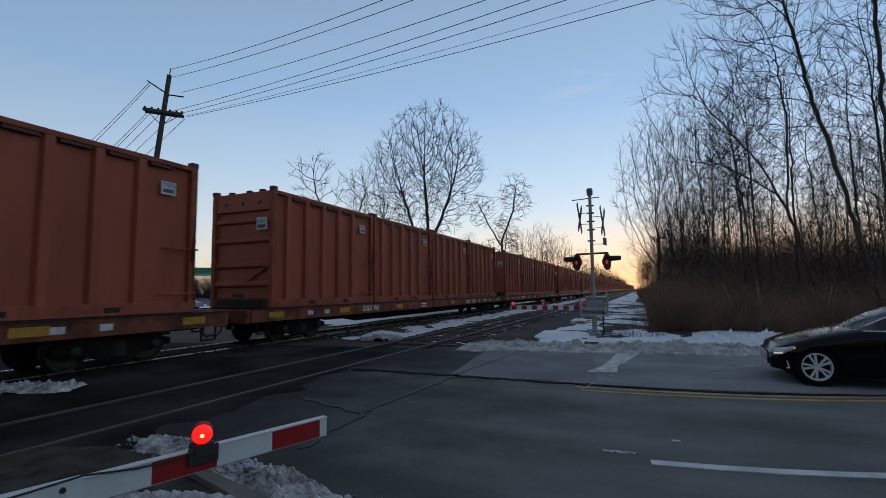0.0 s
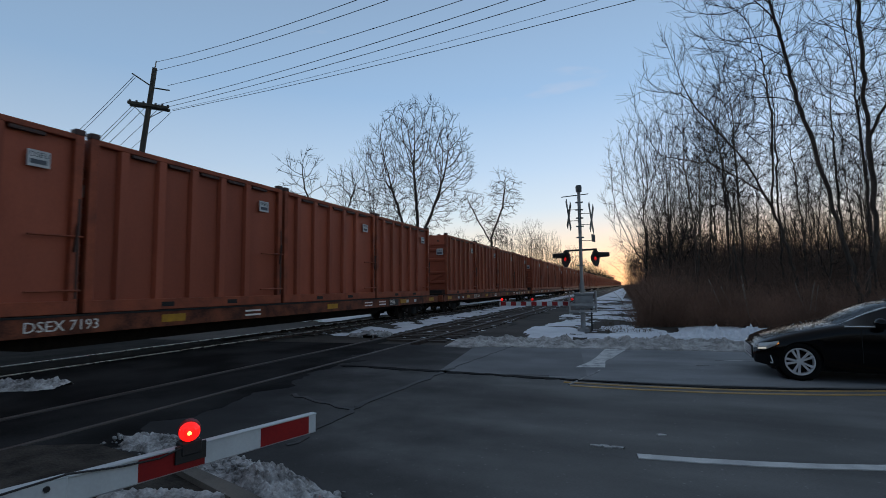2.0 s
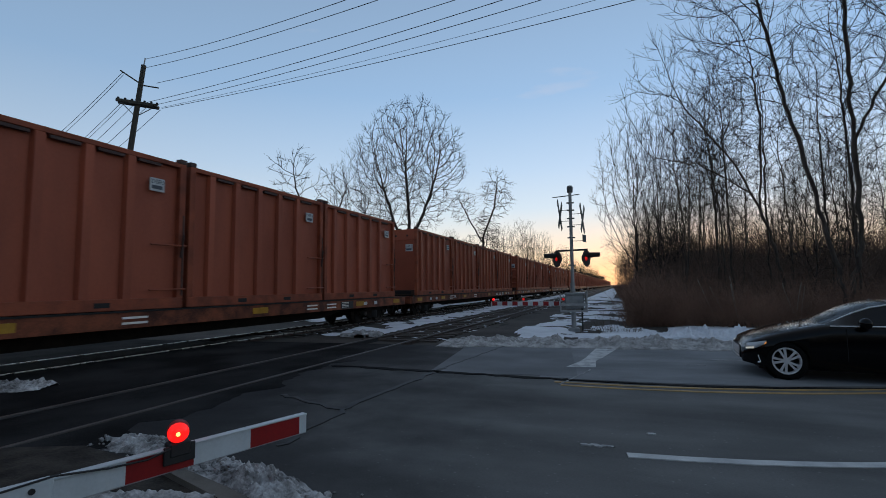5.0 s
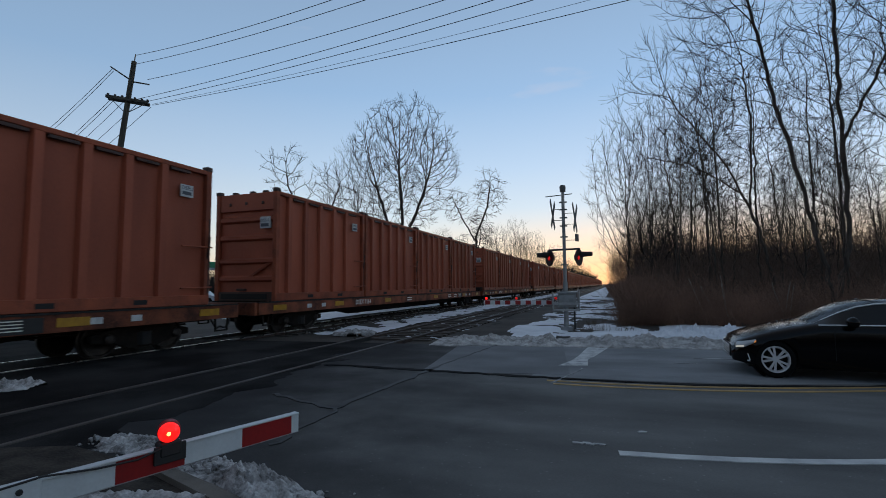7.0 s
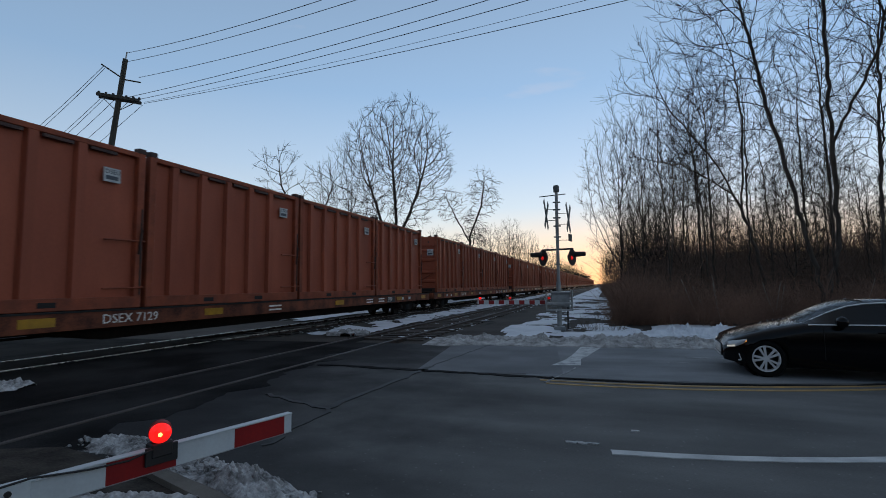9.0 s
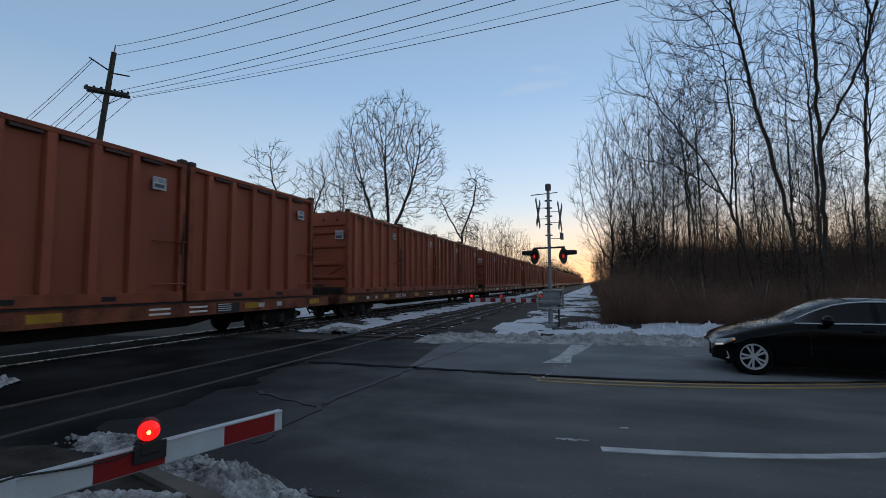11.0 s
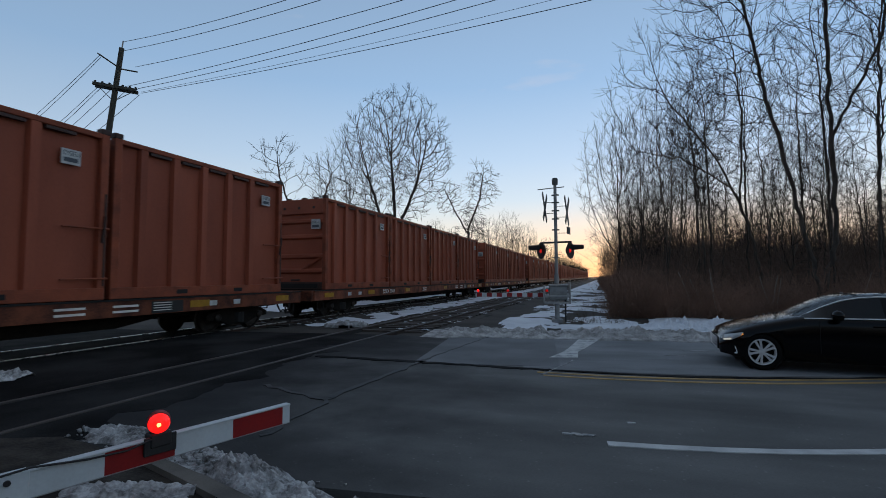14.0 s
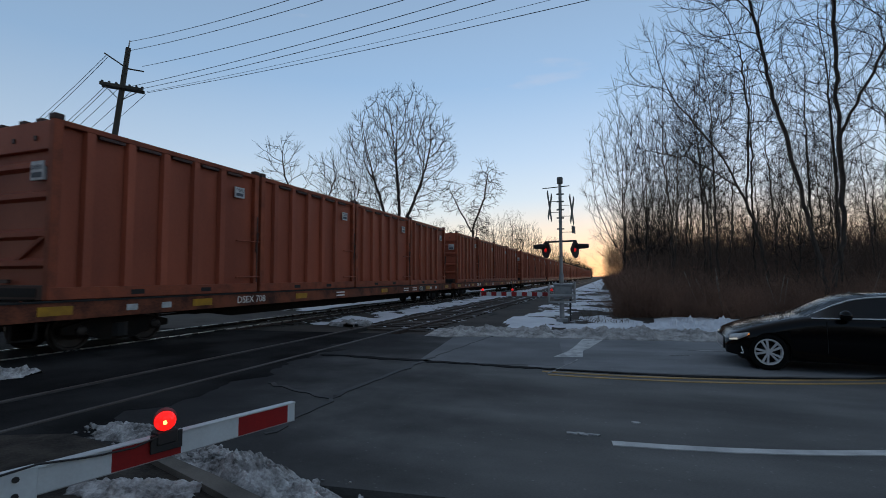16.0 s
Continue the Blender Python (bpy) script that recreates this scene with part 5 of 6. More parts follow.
# ---- utility pole and wires ----
def utility_pole(base, top, label, lamp=True):
    e = empty("utility_pole", label, "utility pole", "utility poles")
    b, t = Vector(base), Vector(top)
    ax = (t - b).normalized()
    part("pole", rodded(b, t, 0.17, 0.11, n=12), M_POLE, e)
    at = lambda d: t - ax * d
    c = at(1.95)
    a, k = c - POLE_ARM * 1.35, c + POLE_ARM * 1.25
    part("crossarm", turned(boxed(-0.9, 0.9, -0.06, 0.06, -0.075, 0.075, 0.01), Matrix.LocRotScale(c + Vector((0.1, -0.12, 0)), POLE_ARM.to_track_quat("X", "Z"), None)), M_POLE, e, "heavy timber crossarm")
    part("crossarm", turned(boxed(-0.9, 0.9, -0.06, 0.06, -0.075, 0.075, 0.01), Matrix.LocRotScale(c + Vector((-0.1, 0.14, 0)), POLE_ARM.to_track_quat("X", "Z"), None)), M_POLE, e, "heavy timber crossarm")
    for s in (-1, 1):
        part("arm_brace", rodded(c + POLE_ARM * s * 0.7 - Vector((0, 0, 0.07)), at(2.6), 0.02, n=6), M_GALV, e)
    part("stub_arm", rodded(at(1.0), at(1.0) + POLE_ARM * 0.8, 0.035, n=6), M_POLE, e)
    part("stub_arm", rodded(at(0.95), at(0.45) - POLE_ARM * 0.95, 0.035, n=6), M_POLE, e)
    part("top_bracket", rodded(at(0.2), t + Vector((0.08, 0, 0.35)), 0.03, n=6), M_GALV, e)
    for d in (-0.85, -0.55, -0.25, 0.3, 0.6, 0.85):
        part("insulator", turned(disc_lathe([(0, 0.0), (0, 0.05), (0.04, 0.07), (0.08, 0.05), (0.12, 0.06), (0.16, 0.0)], 8, "Z"), Matrix.Translation(c + POLE_ARM * d + Vector((0, 0, 0.07)))), M_MATTE, e)
    if lamp:
        part("lamp_arm", rodded(at(4.6), at(4.1) - Vector((2.6, 0.4, -0.2)), 0.03, n=6), M_GALV, e)
        part("lamp_head", turned(disc_lathe([(-0.35, 0.0), (-0.3, 0.1), (0.1, 0.16), (0.35, 0.06), (0.4, 0.0)], 10), Matrix.Translation(at(4.1) - Vector((2.85, 0.44, -0.2)))), M_GALV, e, "grey street lamp head")
    part("transformer_bracket", turned(boxed(-0.3, 0.3, -0.2, 0.2, -0.14, 0.14, 0.03), Matrix.Translation(at(6.6) + Vector((0.1, -0.2, 0)))), M_POLE, e)
    return e


POLE_TOP, POLE_BASE = Vector((-21.8, 16.0, 12.72)), Vector((-23.95, 16.0, -0.3))
POLE_ARM = Vector((0.80, 0.60, -0.08)).normalized()
utility_pole(POLE_BASE, POLE_TOP, "leaning weathered utility pole with crossarm beyond the train")


def wire(a, b, sag, r=0.016):
    a, b = Vector(a), Vector(b)
    n = 26
    pts = [a.lerp(b, i / n) - Vector((0, 0, sag * 4 * (i / n) * (1 - i / n))) for i in range(n + 1)]
    return tagged(finish("overhead_wire", tube(pts, r, 5), M_WIRE), "black overhead wire strung from the leaning pole", "overhead wire", "overhead wires")


PC = POLE_TOP - Vector((0, 0, 2.0))
WIRE_STARTS = [POLE_TOP + Vector((0.1, 0, 0.3)), POLE_TOP + Vector((0.1, 0, -0.15)), POLE_TOP + POLE_ARM * 0.6 - Vector((0, 0, 0.8)), PC - POLE_ARM * 0.1, PC + POLE_ARM * 0.4, PC + POLE_ARM * 0.85, PC + POLE_ARM * 0.87 - Vector((0, 0, 0.05))]
WIRE_VIA = [(-7.38, 12.03, 10.5), (-6.45, 12.4, 10.5), (-4.2, 13.28, 10.5), (-2.65, 13.04, 10.0), (-1.57, 13.46, 10.0), (-0.02, 14.06, 10.0), (1.07, 14.49, 10.0)]
for s, v in zip(WIRE_STARTS, WIRE_VIA):
    v = Vector(v)
    wire(s, s + (v - s) * 1.9 + Vector((0, 0, 1.04)), 0.55, 0.0115 if v.x < -0.5 or v.x > 0.5 else 0.007)
for k, (dx, dz) in enumerate(((-0.9, 1.45), (-0.85, 1.35), (-0.85, 0.0), (-0.75, -0.05), (-0.3, 0), (0.2, -0.1), (0.8, -0.15))):
    s = PC + POLE_ARM * dx + Vector((0, 0, dz))
    wire(s, Vector((-66, 26 + 0.5 * k, 8.9 + dz * 0.6 - 0.15 * k)), 1.7, 0.013)
for k in range(2):
    wire(POLE_TOP - Vector((0.5, 0, 4.8 + 0.3 * k)), (-66, 24, 6.2 - 0.2 * k), 0.7, 0.02)


# ---- trees ----
def tube_mesh(name, pieces, sides):
    V, F = [], []
    for a, b, r0, r1, level in pieces:
        n = sides[level]
        q = (b - a).to_track_quat("Z", "Y")
        k = len(V)
        ring = [q @ Vector((math.cos(2 * math.pi * i / n), math.sin(2 * math.pi * i / n), 0)) for i in range(n)]
        V.extend([tuple(a + v * r0) for v in ring])
        V.extend([tuple(b + v * r1) for v in ring])
        for i in range(n):
            j = (i + 1) % n
            F.append((k + i, k + j, k + n + j, k + n + i))
    me = bpy.data.meshes.new(name)
    me.from_pydata(V, [], F)
    me.update()
    return me


def colonise(seed, stems, lobes, count, step=0.34, reach=4.0, kill=0.52, rise=0.10, keep=0.55, twigs=2.4, tip=0.009, sag=0.0, wob=0.06):
    """Limbs of a bare tree that grow towards free points of its crown. stems: polylines of the main stems; lobes: ellipsoids of the crown
    (centre, radii, share). Gives tapered pieces: (start, end, radius, radius, level)."""
    rng = np.random.default_rng(seed)
    pos, par = [], []
    for line in stems:
        last = int(np.linalg.norm(np.array(pos) - np.array(line[0]), axis=1).argmin()) if pos else -1
        for a, b in zip(line, line[1:]):
            a, b = np.array(a, float), np.array(b, float)
            k = max(1, int(np.linalg.norm(b - a) / step))
            for i in range(0 if last < 0 else 1, k + 1):
                pos.append(a + (b - a) * i / k + rng.normal(0, 0.03, 3) * (i > 0))
                par.append(last)
                last = len(pos) - 1
    aims = []
    for c, r, share in lobes:
        d = rng.normal(size=(int(count * share), 3))
        d /= np.linalg.norm(d, axis=1)[:, None]
        aims.append(np.array(c) + d * (rng.random(len(d))[:, None] ** 0.42) * np.array(r))
    aims = np.concatenate(aims)
    P = np.array(pos)
    gap = np.linalg.norm(aims[:, None] - P[None], axis=2)
    near, dist = gap.argmin(1), gap.min(1)
    heading = [np.array((0, 0, 1.0)) if p < 0 else (pos[i] - pos[p]) / (np.linalg.norm(pos[i] - pos[p]) + 1e-9) for i, p in enumerate(par)]
    shoots = {}
    for turn in range(70):
        live = dist < (reach if turn > 3 else reach * 2)
        if not live.any():
            break
        ids = np.unique(near[live])
        fresh = []
        for i in ids:
            if shoots.get(i, 0) > 1:
                continue
            shoots[i] = shoots.get(i, 0) + 1
            mine = live & (near == i)
            v = aims[mine] - pos[i]
            v = (v / (np.linalg.norm(v, axis=1)[:, None] + 1e-9)).mean(0)
            v = v + keep * heading[i] + np.array((0, 0, rise - sag)) + rng.normal(0, wob, 3)
            v /= np.linalg.norm(v) + 1e-9
            q = pos[i] + v * step
            pos.append(q)
            par.append(int(i))
            heading.append(v)
            fresh.append(q)
        if not fresh:
            break
        fresh = np.array(fresh)
        g = np.linalg.norm(aims[:, None] - fresh[None], axis=2)
        j, gm = g.argmin(1), g.min(1)
        better = gm < dist
        near = np.where(better, j + len(pos) - len(fresh), near)
        dist = np.where(better, gm, dist)
        alive = dist > kill
        aims, near, dist = aims[alive], near[alive], dist[alive]
        if not len(aims):
            break
    n = len(pos)
    load = np.zeros(n)
    kids = np.zeros(n, int)
    for i in range(n - 1, -1, -1):
        load[i] = max(load[i], tip ** 2.35)
        if par[i] >= 0:
            load[par[i]] += load[i]
            kids[par[i]] += 1
    rad = load ** (1 / 2.35)
    out = []
    for i in range(n):
        if par[i] >= 0:
            r0 = min(rad[par[i]], rad[i] * 1.5)
            out.append((Vector(pos[par[i]]), Vector(pos[i]), r0, rad[i], 0 if rad[i] > 0.07 else 1 if rad[i] > 0.026 else 2))
        else:
            out.append((Vector(pos[i]) - Vector((0, 0, 0.4)), Vector(pos[i]), rad[i] * 1.25, rad[i], 0))
    # last year's shoots
    for i in range(n):
        if rad[i] > 0.022 or par[i] < 0:
            continue
        for _ in range(int(twigs * (1.3 if kids[i] == 0 else 0.6) + rng.random())):
            v = heading[i] + rng.normal(0, 0.33, 3) + np.array((0, 0, 0.28 - 2 * sag))
            v /= np.linalg.norm(v)
            a = np.array(pos[i])
            ln = rng.uniform(0.25, 0.6)
            m = a + v * ln
            v2 = v + rng.normal(0, 0.14, 3) + np.array((0, 0, 0.12 - sag))
            b = m + v2 / np.linalg.norm(v2) * ln * 0.8
            out.append((Vector(a), Vector(m), tip * 0.8, tip * 0.65, 3))
            out.append((Vector(m), Vector(b), tip * 0.65, tip * 0.45, 3))
    return out


def make_tree(seed, label, stems, lobes, count, **kw):
    pieces = colonise(seed, stems, lobes, count, **kw)
    e = empty("bare_tree", label, "tree", "bare trees")
    me = tube_mesh("trunk", [p for p in pieces if p[4] <= 1], (8, 5, 3, 3))
    from_mesh("trunk", me, M_BARK, e, "", True)
    me = tube_mesh("crown", [p for p in pieces if p[4] > 1], (8, 5, 3, 3))
    from_mesh("crown", me, M_TWIG, e, "fine bare twigs")
    return e


WOOD = "tall leafless tree in the roadside wood"
kinds = [
    make_tree(11, WOOD, [[(0, 0, 0), (0.2, 0, 6), (0.1, 0.2, 11)]], [((0.2, 0, 11.2), (2.3, 2.3, 5.4), 1.0)], 430, rise=0.3),
    make_tree(12, "tall twin-stemmed leafless tree at the wood's edge", [[(0, 0, 0), (-0.5, 0.1, 3), (-1.6, 0.2, 9), (-2.3, 0.2, 13.5)], [(-0.1, 0, 0.6), (0.4, 0, 3), (0.4, 0.2, 10), (0.5, 0.4, 15)], [(0.45, 0, 6.5), (1.8, 0, 9.5), (2.6, 0, 13)]],
              [((-2.6, 0, 13.5), (3.2, 2.6, 5.0), 0.4), ((1.2, 0, 14.5), (3.6, 2.8, 5.8), 0.5), ((-2.2, 0, 9.0), (2.6, 2.0, 2.2), 0.1)], 1150, rise=0.16, tip=0.0095, twigs=2.4),
    make_tree(13, WOOD, [[(0, 0, 0), (-0.2, 0.1, 5), (0.1, 0.1, 9)]], [((0, 0, 9.3), (1.9, 1.9, 4.6), 1.0)], 350, rise=0.3),
    make_tree(14, "leafless tree with long limbs leaning out of the wood", [[(0, 0, 0), (-0.6, 0, 3.5), (-1.7, 0, 6.6), (-3.6, 0, 9.6)], [(-0.9, 0, 4.4), (-0.7, 0.2, 8), (-0.9, 0.2, 11.5)], [(-1.2, 0, 5.3), (-3.2, -0.2, 6.8), (-5.0, -0.2, 7.4)]],
              [((-4.0, 0, 10.2), (2.6, 1.8, 3.4), 0.45), ((-1.2, 0, 11), (2.0, 1.8, 3.3), 0.35), ((-4.4, 0, 7.6), (1.8, 1.4, 1.3), 0.2)], 760, rise=0.14),
    make_tree(15, WOOD, [[(0, 0, 0), (0.1, 0, 8), (-0.1, 0.1, 13)]], [((0, 0, 12.6), (2.2, 2.2, 5.6), 1.0)], 430, rise=0.34),
    make_tree(16, "round-headed young leafless tree with dense fine twigs", [[(0, 0, 0), (0.1, 0, 3.2)]], [((0, 0, 8.4), (2.9, 2.9, 6.0), 1.0)], 900, step=0.3, kill=0.42, rise=0.28, tip=0.0085, twigs=2.4),
    make_tree(17, "broad leafless tree with a rounded crown beyond the train", [[(0, 0, 0), (0.1, 0, 8.5), (-0.2, 0.2, 13)], [(0, 0, 4), (-1.8, 0.5, 9.5), (-2.6, 0.5, 12)], [(0, 0, 5.5), (1.9, -0.3, 10), (2.7, 0, 12.5)]],
              [((0.3, 0, 13.8), (5.7, 5.0, 6.7), 0.86), ((-2.5, 0, 9), (2.6, 2.4, 2.6), 0.14)], 2210, step=0.4, kill=0.5, rise=0.26, tip=0.0165, twigs=2.8, keep=0.6, wob=0.05),
    make_tree(18, "crooked leafless tree draped with dead vines beyond the train", [[(0, 0, 0), (0.4, 0, 4), (0.2, 0, 7), (1.6, 0, 10.5), (2.0, 0, 13.5)], [(0.25, 0, 6.5), (-1.2, 0, 9), (-2.4, 0, 11.6)]],
              [((1.9, 0, 12.2), (1.8, 1.5, 2.8), 0.4), ((-2.0, 0, 10.8), (1.6, 1.4, 2.0), 0.25), ((0.6, 0, 8.2), (1.5, 1.3, 2.6), 0.35)], 884, sag=0.22, keep=0.25, wob=0.25, tip=0.018, twigs=3.2),
    make_tree(19, "crooked leafless tree with open upswept limbs beyond the train", [[(0, 0, 0), (0.2, 0, 5), (-1.5, 0, 9.5), (-2.2, 0, 12)], [(0.2, 0, 4.5), (1.8, 0, 8.5), (2.6, 0, 11)]],
              [((-2.2, 0, 12.3), (2.2, 1.8, 2.9), 0.5), ((1.8, 0, 10.4), (2.4, 1.8, 2.9), 0.5)], 561, step=0.4, kill=0.62, wob=0.2, tip=0.018, twigs=2.4),
]
placed = set()


def put_tree(k, x, y, scale, turn, lean=(0, 0), label=None):
    src = kinds[k]
    m = pose(x, y, ground_height(x, y), lean[0], lean[1], 0) @ pose(0, 0, 0, 0, 0, turn)
    if k in placed:
        ob = copy_thing(src, m)
    else:
        placed.add(k)
        ob = src
        ob.matrix_basis = m
    ob.scale = (scale, scale, scale)
    if label:
        ob["label"] = label
    return ob


# the wood beyond the road: a few chosen trunks, then its depth
for k, x, y, s, t, l in ((1, 7.95, 21.8, 1.06, -20, (0, 0)), (3, 7.0, 25.0, 1.06, -14, (0, 0)), (5, 1.0, 38.0, 1.0, 20, (0, 0)), (5, 2.4, 33.5, 0.86, 140, (0, 0)),
                         (0, 4.9, 25.5, 0.80, 300, (0, -2)), (2, 3.4, 29.5, 0.92, 170, (0, -2)), (4, 10.6, 24.0, 0.95, 250, (0, 2)),
                         (0, 9.3, 24.6, 0.9, 310, (0, -2)), (2, 12.0, 26.5, 1.0, 15, (0, 1)), (2, 7.0, 28.0, 0.95, 80, (0, 1))):
    put_tree(k, x, y, s, t, l)
wood_rng = random.Random(77)
spots = []
while len(spots) < 92:
    y = wood_rng.uniform(25, 64)
    x = wood_rng.uniform(2.4 + 0.01 * (y - 20), 4 + 0.55 * y)
    if all((x - a) ** 2 + (y - b) ** 2 > 2.2 for a, b in spots):
        spots.append((x, y))
        put_tree(wood_rng.choice((0, 2, 4, 5, 0, 2)), x, y, (0.86 if y < 36 else 0.8) * wood_rng.uniform(0.62, 1.0), wood_rng.uniform(0, 360), (0, wood_rng.uniform(-5, 5)), WOOD)
for i in range(16):
    y = 64 + i * 11
    put_tree(wood_rng.choice((0, 2, 4, 5)), wood_rng.uniform(1.4, 5.0) - 0.012 * y, y, wood_rng.uniform(0.55, 0.8), wood_rng.uniform(0, 360), (0, 0), WOOD)
# beyond the railway
BEYOND = "bare tree standing beyond the railway"
put_tree(6, -19.9, 43.0, 1.0, 25)
put_tree(8, -27.2, 38.0, 1.02, 30)
put_tree(5, -23.4, 40.5, 1.1, 50, (0, -3), BEYOND)
put_tree(7, -15.5, 54.0, 1.05, 20, (0, 0))
for x, y, k, s in ((-18, 50, 5, 0.58), (-21, 47, 7, 0.6), (-17, 58, 7, 0.66), (-16.5, 66, 5, 0.62), (-17.5, 74, 5, 0.8), (-15.5, 80, 5, 0.92), (-16, 86, 5, 0.8), (-17, 92, 2, 0.8), (-16, 104, 5, 0.95), (-17, 116, 5, 0.8), (-18, 132, 0, 0.7), (-17, 150, 5, 1.0), (-18, 175, 2, 0.8), (-18, 205, 5, 0.9), (-18, 240, 0, 0.8), (-19, 290, 5, 1.2), (-19, 340, 2, 1.0), (-19, 400, 4, 1.0)):
    put_tree(k, x, y, s, (x * 37 + y * 11) % 360, (0, 0), BEYOND)

# pale leaning saplings at the wood's edge
sap_rng = random.Random(41)
for i in range(9):
    x = sap_rng.uniform(2.5, 11.5)
    y = 20.2 + 0.12 * x + sap_rng.uniform(0, 1.2)
    sap = empty("sapling", "pale slender leaning sapling in the dry brush", "sapling", "saplings")
    p, d = Vector((x, y, ground_height(x, y) - 0.1)), Vector((sap_rng.gauss(0, 0.22), sap_rng.gauss(0, 0.1), 1)).normalized()
    pts, r = [], sap_rng.uniform(0.012, 0.02)
    for j in range(7):
        pts.append(p.copy())
        d = (d + Vector((sap_rng.gauss(0, 0.05), sap_rng.gauss(0, 0.05), 0))).normalized()
        p = p + d * sap_rng.uniform(0.18, 0.4)
    part("stem", tube(pts, r, 6), M_PALE_BARK, sap)


# ---- brush ----
def thicket(name, spots_fn, count, h0, h1, r, material, label, seed, bend=0.35, sprigs=2):
    rng = random.Random(seed)
    pieces = []
    for _ in range(count):
        x, y, k = spots_fn(rng)
        p = Vector((x, y, ground_height(x, y) - 0.05))
        h = rng.uniform(h0, h1) * k
        d = Vector((rng.gauss(0, bend), rng.gauss(0, bend), 1)).normalized()
        rr = r * rng.uniform(0.6, 1.3)
        for i in range(3):
            q = p + d * h / 3
            pieces.append((p, q, rr, rr * 0.7, 2))
            for _ in range(sprigs):
                e = Vector((rng.gauss(0, 1), rng.gauss(0, 1), rng.uniform(-0.1, 0.9))).normalized()
                s0 = p.lerp(q, rng.random())
                pieces.append((s0, s0 + e * h * rng.uniform(0.12, 0.3), rr * 0.55, rr * 0.25, 3))
            p, rr = q, rr * 0.7
            d = (d + Vector((rng.gauss(0, 0.25), rng.gauss(0, 0.25), -0.12))).normalized()
    me = tube_mesh(name, pieces, (8, 5, 3, 3, 3))
    return tagged(from_mesh(name, me, material), label, "brush", "", "stuff")


def front_brush(rng):
    x = rng.uniform(0.1, 34)
    return x, 19.6 + 0.10 * x + abs(rng.gauss(0, 2.6)), 0.6 + 0.5 * rng.random()


def side_brush(rng):
    y = 20 + 130 * rng.random() ** 1.6
    return 0.6 - 0.018 * (y - 20) + abs(rng.gauss(0, 1.3)), y, 0.8 + 0.5 * rng.random()


def deep_brush(rng):
    y = rng.uniform(24, 70)
    return rng.uniform(1.2, 55), y, 0.7 + (y - 24) / 60


thicket("brush", front_brush, 9000, 0.8, 2.4, 0.009, M_BRUSH, "tangled reddish-brown dry brush at the wood's edge", 5, 0.6, 3)
thicket("brush", side_brush, 3600, 0.7, 2.2, 0.014, M_BRUSH, "tangled dry brush along the railway", 6)
thicket("brush", deep_brush, 8500, 1.8, 6.0, 0.022, M_BRUSH_SHADED, "dense dry undergrowth within the wood, shade in its colour", 7, 0.4, 3)
thicket("dead_weeds", lambda g: (g.uniform(-1.2, 0.6), 17.5 + 12 * g.random() ** 2, 0.6), 160, 0.3, 0.8, 0.008, M_WEED, "dead weeds poking through the snow", 8)
thicket("far_brush", lambda g: (-16.5 - abs(g.gauss(0, 2.0)), 30 + 230 * g.random() ** 1.5, 1.0), 4500, 1.8, 5.5, 0.025, M_TWIG, "grey scrub beyond the railway", 9)


# unseen woods added at the camera's back to darken reflections, and their far continuation
for i in range(22):
    put_tree(wood_rng.choice((0, 2, 4, 5)), -34 + i * 4.4 + wood_rng.uniform(-1.5, 1.5), wood_rng.uniform(-40, -24), wood_rng.uniform(0.6, 0.85), wood_rng.uniform(0, 360), (0, 0), "unseen leafless tree added behind the camera")
thicket("back_woods", lambda g: (g.uniform(-60, 90), g.uniform(-60, -28), 1.0), 2600, 4.0, 10.0, 0.09, M_TWIG, "unseen wood added behind the camera to block sky light", 12, 0.2, 3)
thicket("deep_woods", lambda g: (g.uniform(3, 80), g.uniform(62, 105), 0.6 + 0.8 * g.random() ** 2), 8500, 4.5, 10.5, 0.05, M_BRUSH_SHADED, "dense undergrowth deep in the wood, coloured as shaded", 14, 0.25, 3)
thicket("side_woods", lambda g: (g.uniform(45, 110), g.uniform(18, 90), 1.0), 2400, 3.0, 8.0, 0.06, M_TWIG, "dense winter wood further along the road", 13, 0.25, 3)


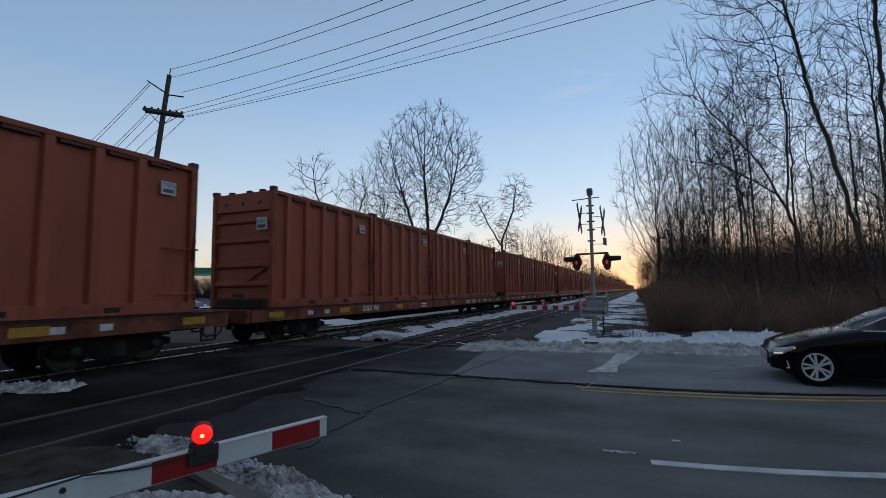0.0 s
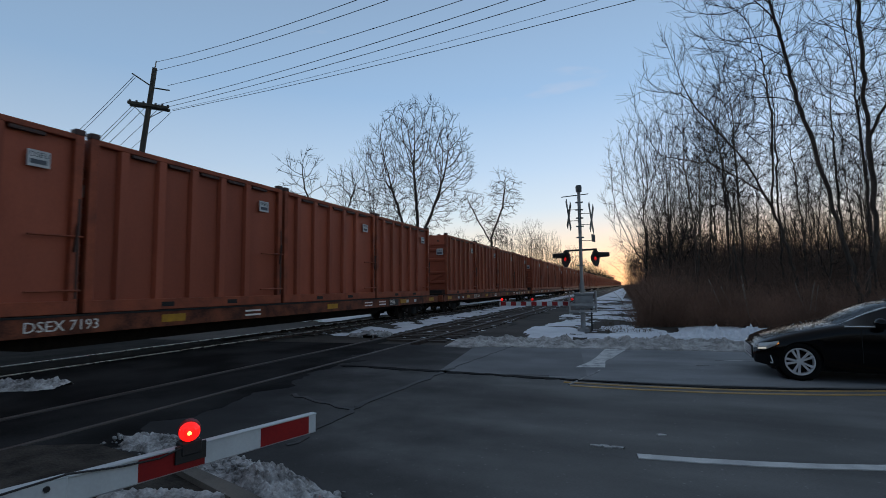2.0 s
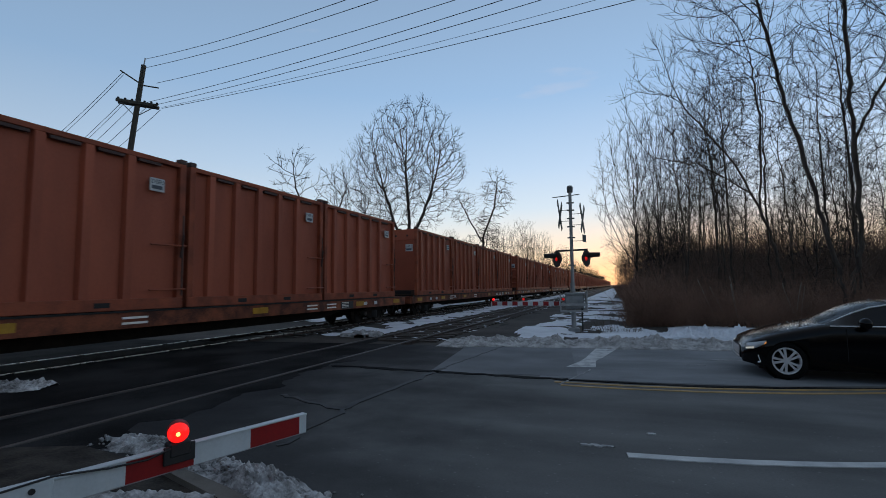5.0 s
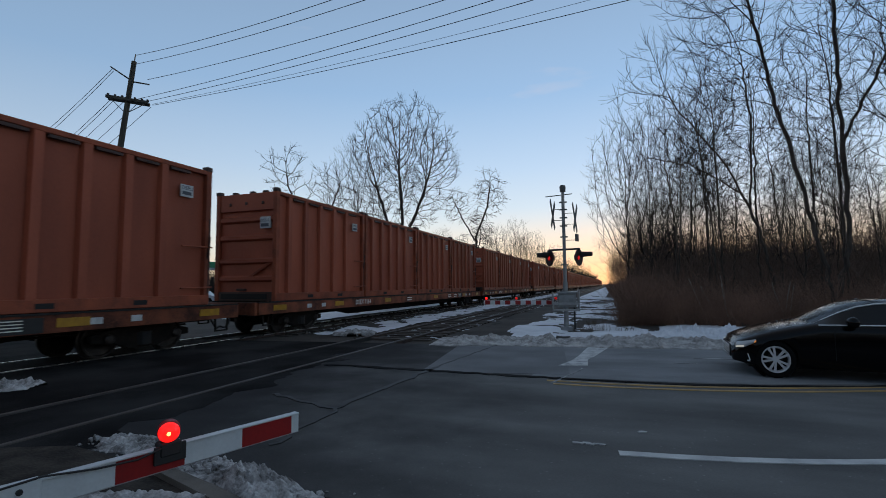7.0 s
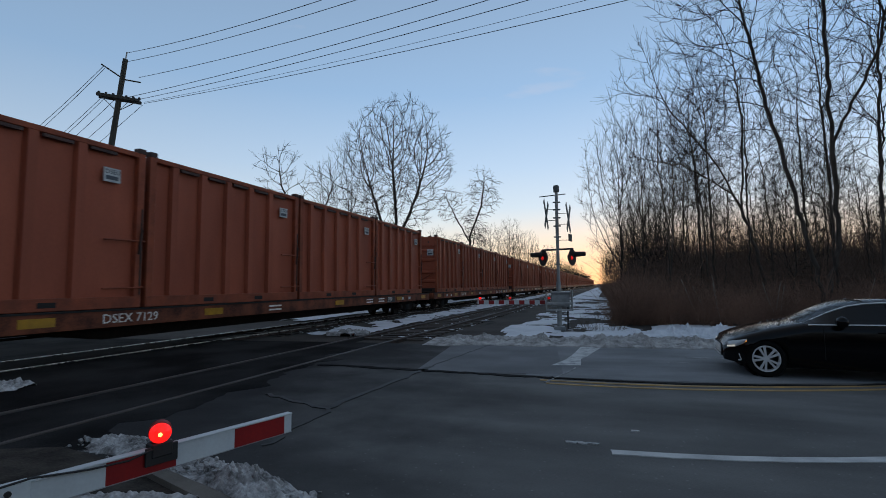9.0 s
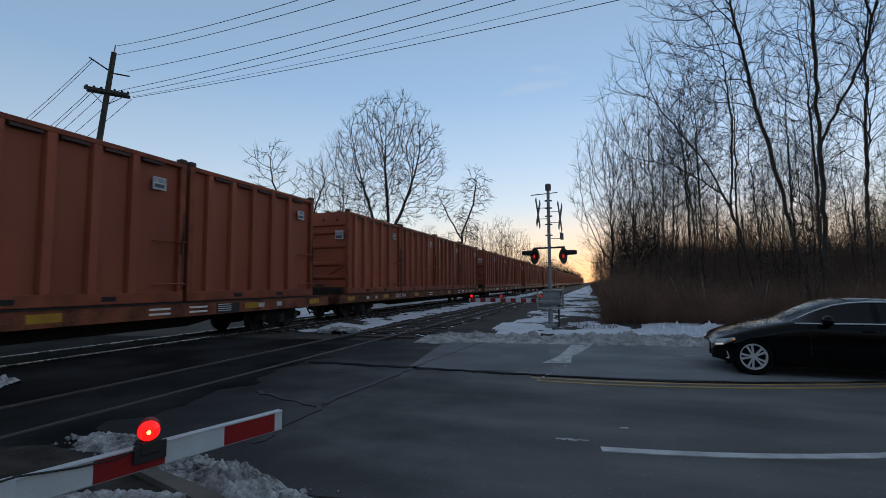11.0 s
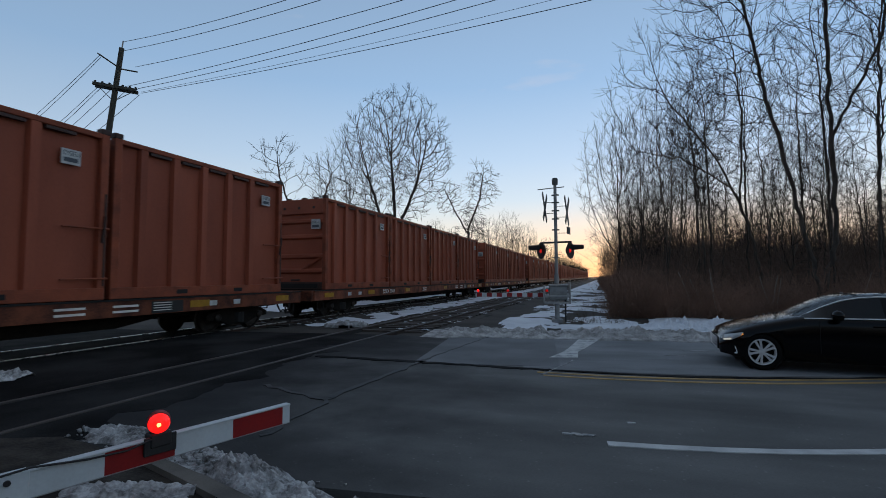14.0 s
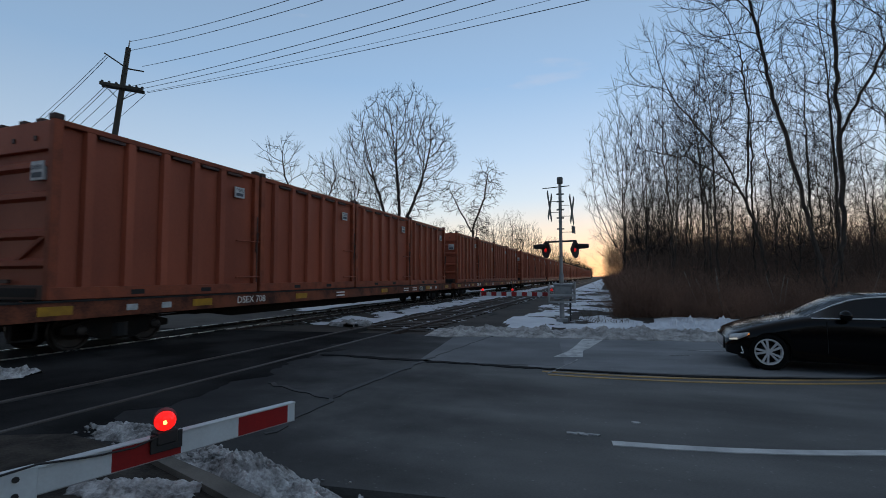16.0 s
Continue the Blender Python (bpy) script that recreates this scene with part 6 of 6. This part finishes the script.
# ---- the lots beyond the railway ----
def fuel_sign():
    e = empty("fuel_price_sign", "green and white roadside fuel price sign on two legs", "sign")
    for x in (-1.35, 1.35):
        part("leg", boxed(x - 0.2, x + 0.2, -0.15, 0.15, 0, 2.4), M_SIGN_WHITE, e)
    b = part("cabinet", boxed(-1.75, 1.75, -0.2, 0.2, 2.3, 6.4, 0.03), M_SIGN_WHITE, e)
    part("green_panel", boxed(-1.65, 1.65, -0.24, -0.205, 4.55, 6.3), M_GREEN, b, "green name panel")
    part("emblem", turned(disc_lathe([(-0.26, 0.42), (-0.26, 0.26), (-0.25, 0.26), (-0.25, 0.42), (-0.26, 0.42)], 20, "Y", False), pose(0.75, 0, 5.75)), M_SIGN_WHITE, b, "plain white ring emblem")
    part("name_bar", boxed(-1.4, 1.4, -0.26, -0.245, 4.75, 5.1), M_SIGN_WHITE, b, "plain white bar of lettering")
    part("grade_panel", boxed(-1.65, -0.1, -0.24, -0.205, 3.5, 4.4), M_GREEN, b)
    part("grade_panel", boxed(-1.65, -0.1, -0.24, -0.205, 2.45, 3.4), M_SIGN_YELLOW, b, "yellow grade panel")
    for z in (3.5, 2.45):
        p = part("price_panel", boxed(0.0, 1.65, -0.24, -0.205, z, z + 0.9), M_MATTE, b)
        for k in range(3):
            part("digit", boxed(0.12 + 0.5 * k, 0.48 + 0.5 * k, -0.26, -0.245, z + 0.15, z + 0.75), M_DIGIT, p, "glowing red digit block")
    e.matrix_world = pose(-62.0, 37.0, -0.1, 0, 0, 52)
    return e


def lot_building(x0, x1, y0, y1, h, label, material, windows=5):
    e = empty("commercial_building", label, "building")
    part("wall", boxed(x0, x1, y0, y1, -0.3, h), material, e)
    part("roof", boxed(x0 - 0.3, x1 + 0.3, y0 - 0.3, y1 + 0.3, h, h + 0.35), M_SIGN_WHITE if material == M_GREEN else M_BRICK_FAR, e)
    for k in range(windows):
        x = x0 + (x1 - x0) * (k + 0.5) / windows
        w = part("window", boxed(x - 0.9, x + 0.9, y0 - 0.06, y0 + 0.02, 1.0, 2.6), M_SIGN_WHITE, e)
        part("pane", boxed(x - 0.8, x + 0.8, y0 - 0.08, y0 - 0.055, 1.1, 2.5), M_SHADE_GLASS, w)
    return e


def canopy():
    e = empty("fuel_canopy", "green-banded fuel station canopy on slim columns", "canopy")
    part("roof", boxed(-9, 9, -4, 4, 4.6, 5.1), M_SIGN_WHITE, e)
    part("fascia", boxed(-9.1, 9.1, -4.1, 4.1, 4.7, 5.6), M_GREEN, e, "green fascia band")
    for x in (-6, 0, 6):
        part("column", boxed(x - 0.2, x + 0.2, -0.2, 0.2, 0, 4.7), M_SIGN_WHITE, e)
        part("pump", boxed(x - 0.4, x + 0.4, 0.7, 1.3, 0, 1.7, 0.05), M_SIGN_WHITE, e)
    e.matrix_world = pose(-62, 56, -0.1, 0, 0, 45)
    return e


def parked(x, y, turn, label):
    e = empty("parked_car", label, "car", "parked cars")
    bm = prism([(-2.2, 0.3), (2.2, 0.3), (2.25, 0.75), (1.4, 0.9), (0.8, 1.4), (-1.0, 1.42), (-1.8, 0.95), (-2.25, 0.85)], -0.85, 0.85, "XZ")
    bmesh.ops.bevel(bm, geom=bm.edges[:], offset=0.06, segments=2, affect="EDGES")
    part("body", bm, M_PARKED, e)
    part("windows", prism([(-1.6, 0.98), (1.2, 0.95), (0.72, 1.34), (-0.98, 1.36)], -0.87, 0.87, "XZ"), M_SHADE_GLASS, e)
    for wx in (-1.4, 1.4):
        for s in (-1, 1):
            part("wheel", turned(disc_lathe([(-0.1, 0.0), (-0.1, 0.32), (0.1, 0.32), (0.1, 0.0)], 14, "Y"), pose(wx, s * 0.8, 0.32)), M_TYRE, e)
    e.matrix_world = pose(x, y, -0.1, 0, 0, turn)
    return e


fuel_sign()
canopy()
lot_building(-100, -72, 38, 50, 5.0, "long low brown shop building beyond the lot", M_BRICK_FAR, 7)
lot_building(-70, -52, 70, 80, 5.5, "low brick building beyond the fuel station", M_BRICK_FAR, 5)
for x, y, t in ((-46, 36, 20), (-43, 40, 25), (-40, 43.5, 200), (-50, 33, 30)):
    parked(x, y, t, "snow-dusted car parked on the lot")
for x, y in ((-70, 41), (-74, 46)):
    e = empty("lot_lamp", "slim lot lamp on a tall post", "street lamp", "lot lamps")
    part("post", rodded((0, 0, 0), (0, 0, 7.5), 0.09, 0.06), M_MATTE, e)
    part("head", boxed(-0.6, 0.2, -0.15, 0.15, 7.45, 7.6, 0.02), M_MATTE, e)
    e.matrix_world = pose(x, y, -0.1)
thicket("line_woods", lambda g: (-15.5 - abs(g.gauss(0, 2.5)), g.uniform(150, 460), 1.0), 1800, 5.0, 11.0, 0.07, M_TWIG, "distant winter woods closing the railway cutting", 15, 0.25, 3)
thicket("far_woods", lambda g: (g.uniform(-260, -60), 110 + g.uniform(0, 60), 1.0), 3200, 5.0, 12.0, 0.09, M_TWIG, "low distant winter woods on the horizon", 10, 0.3, 3)


# ---- what moves ----
def motions():
    for ob, y, z in TRAIN:
        walk(ob, [(t, pose(TRACK_TRAIN, y - d, z)) for t, d in ROLLED])


motions()
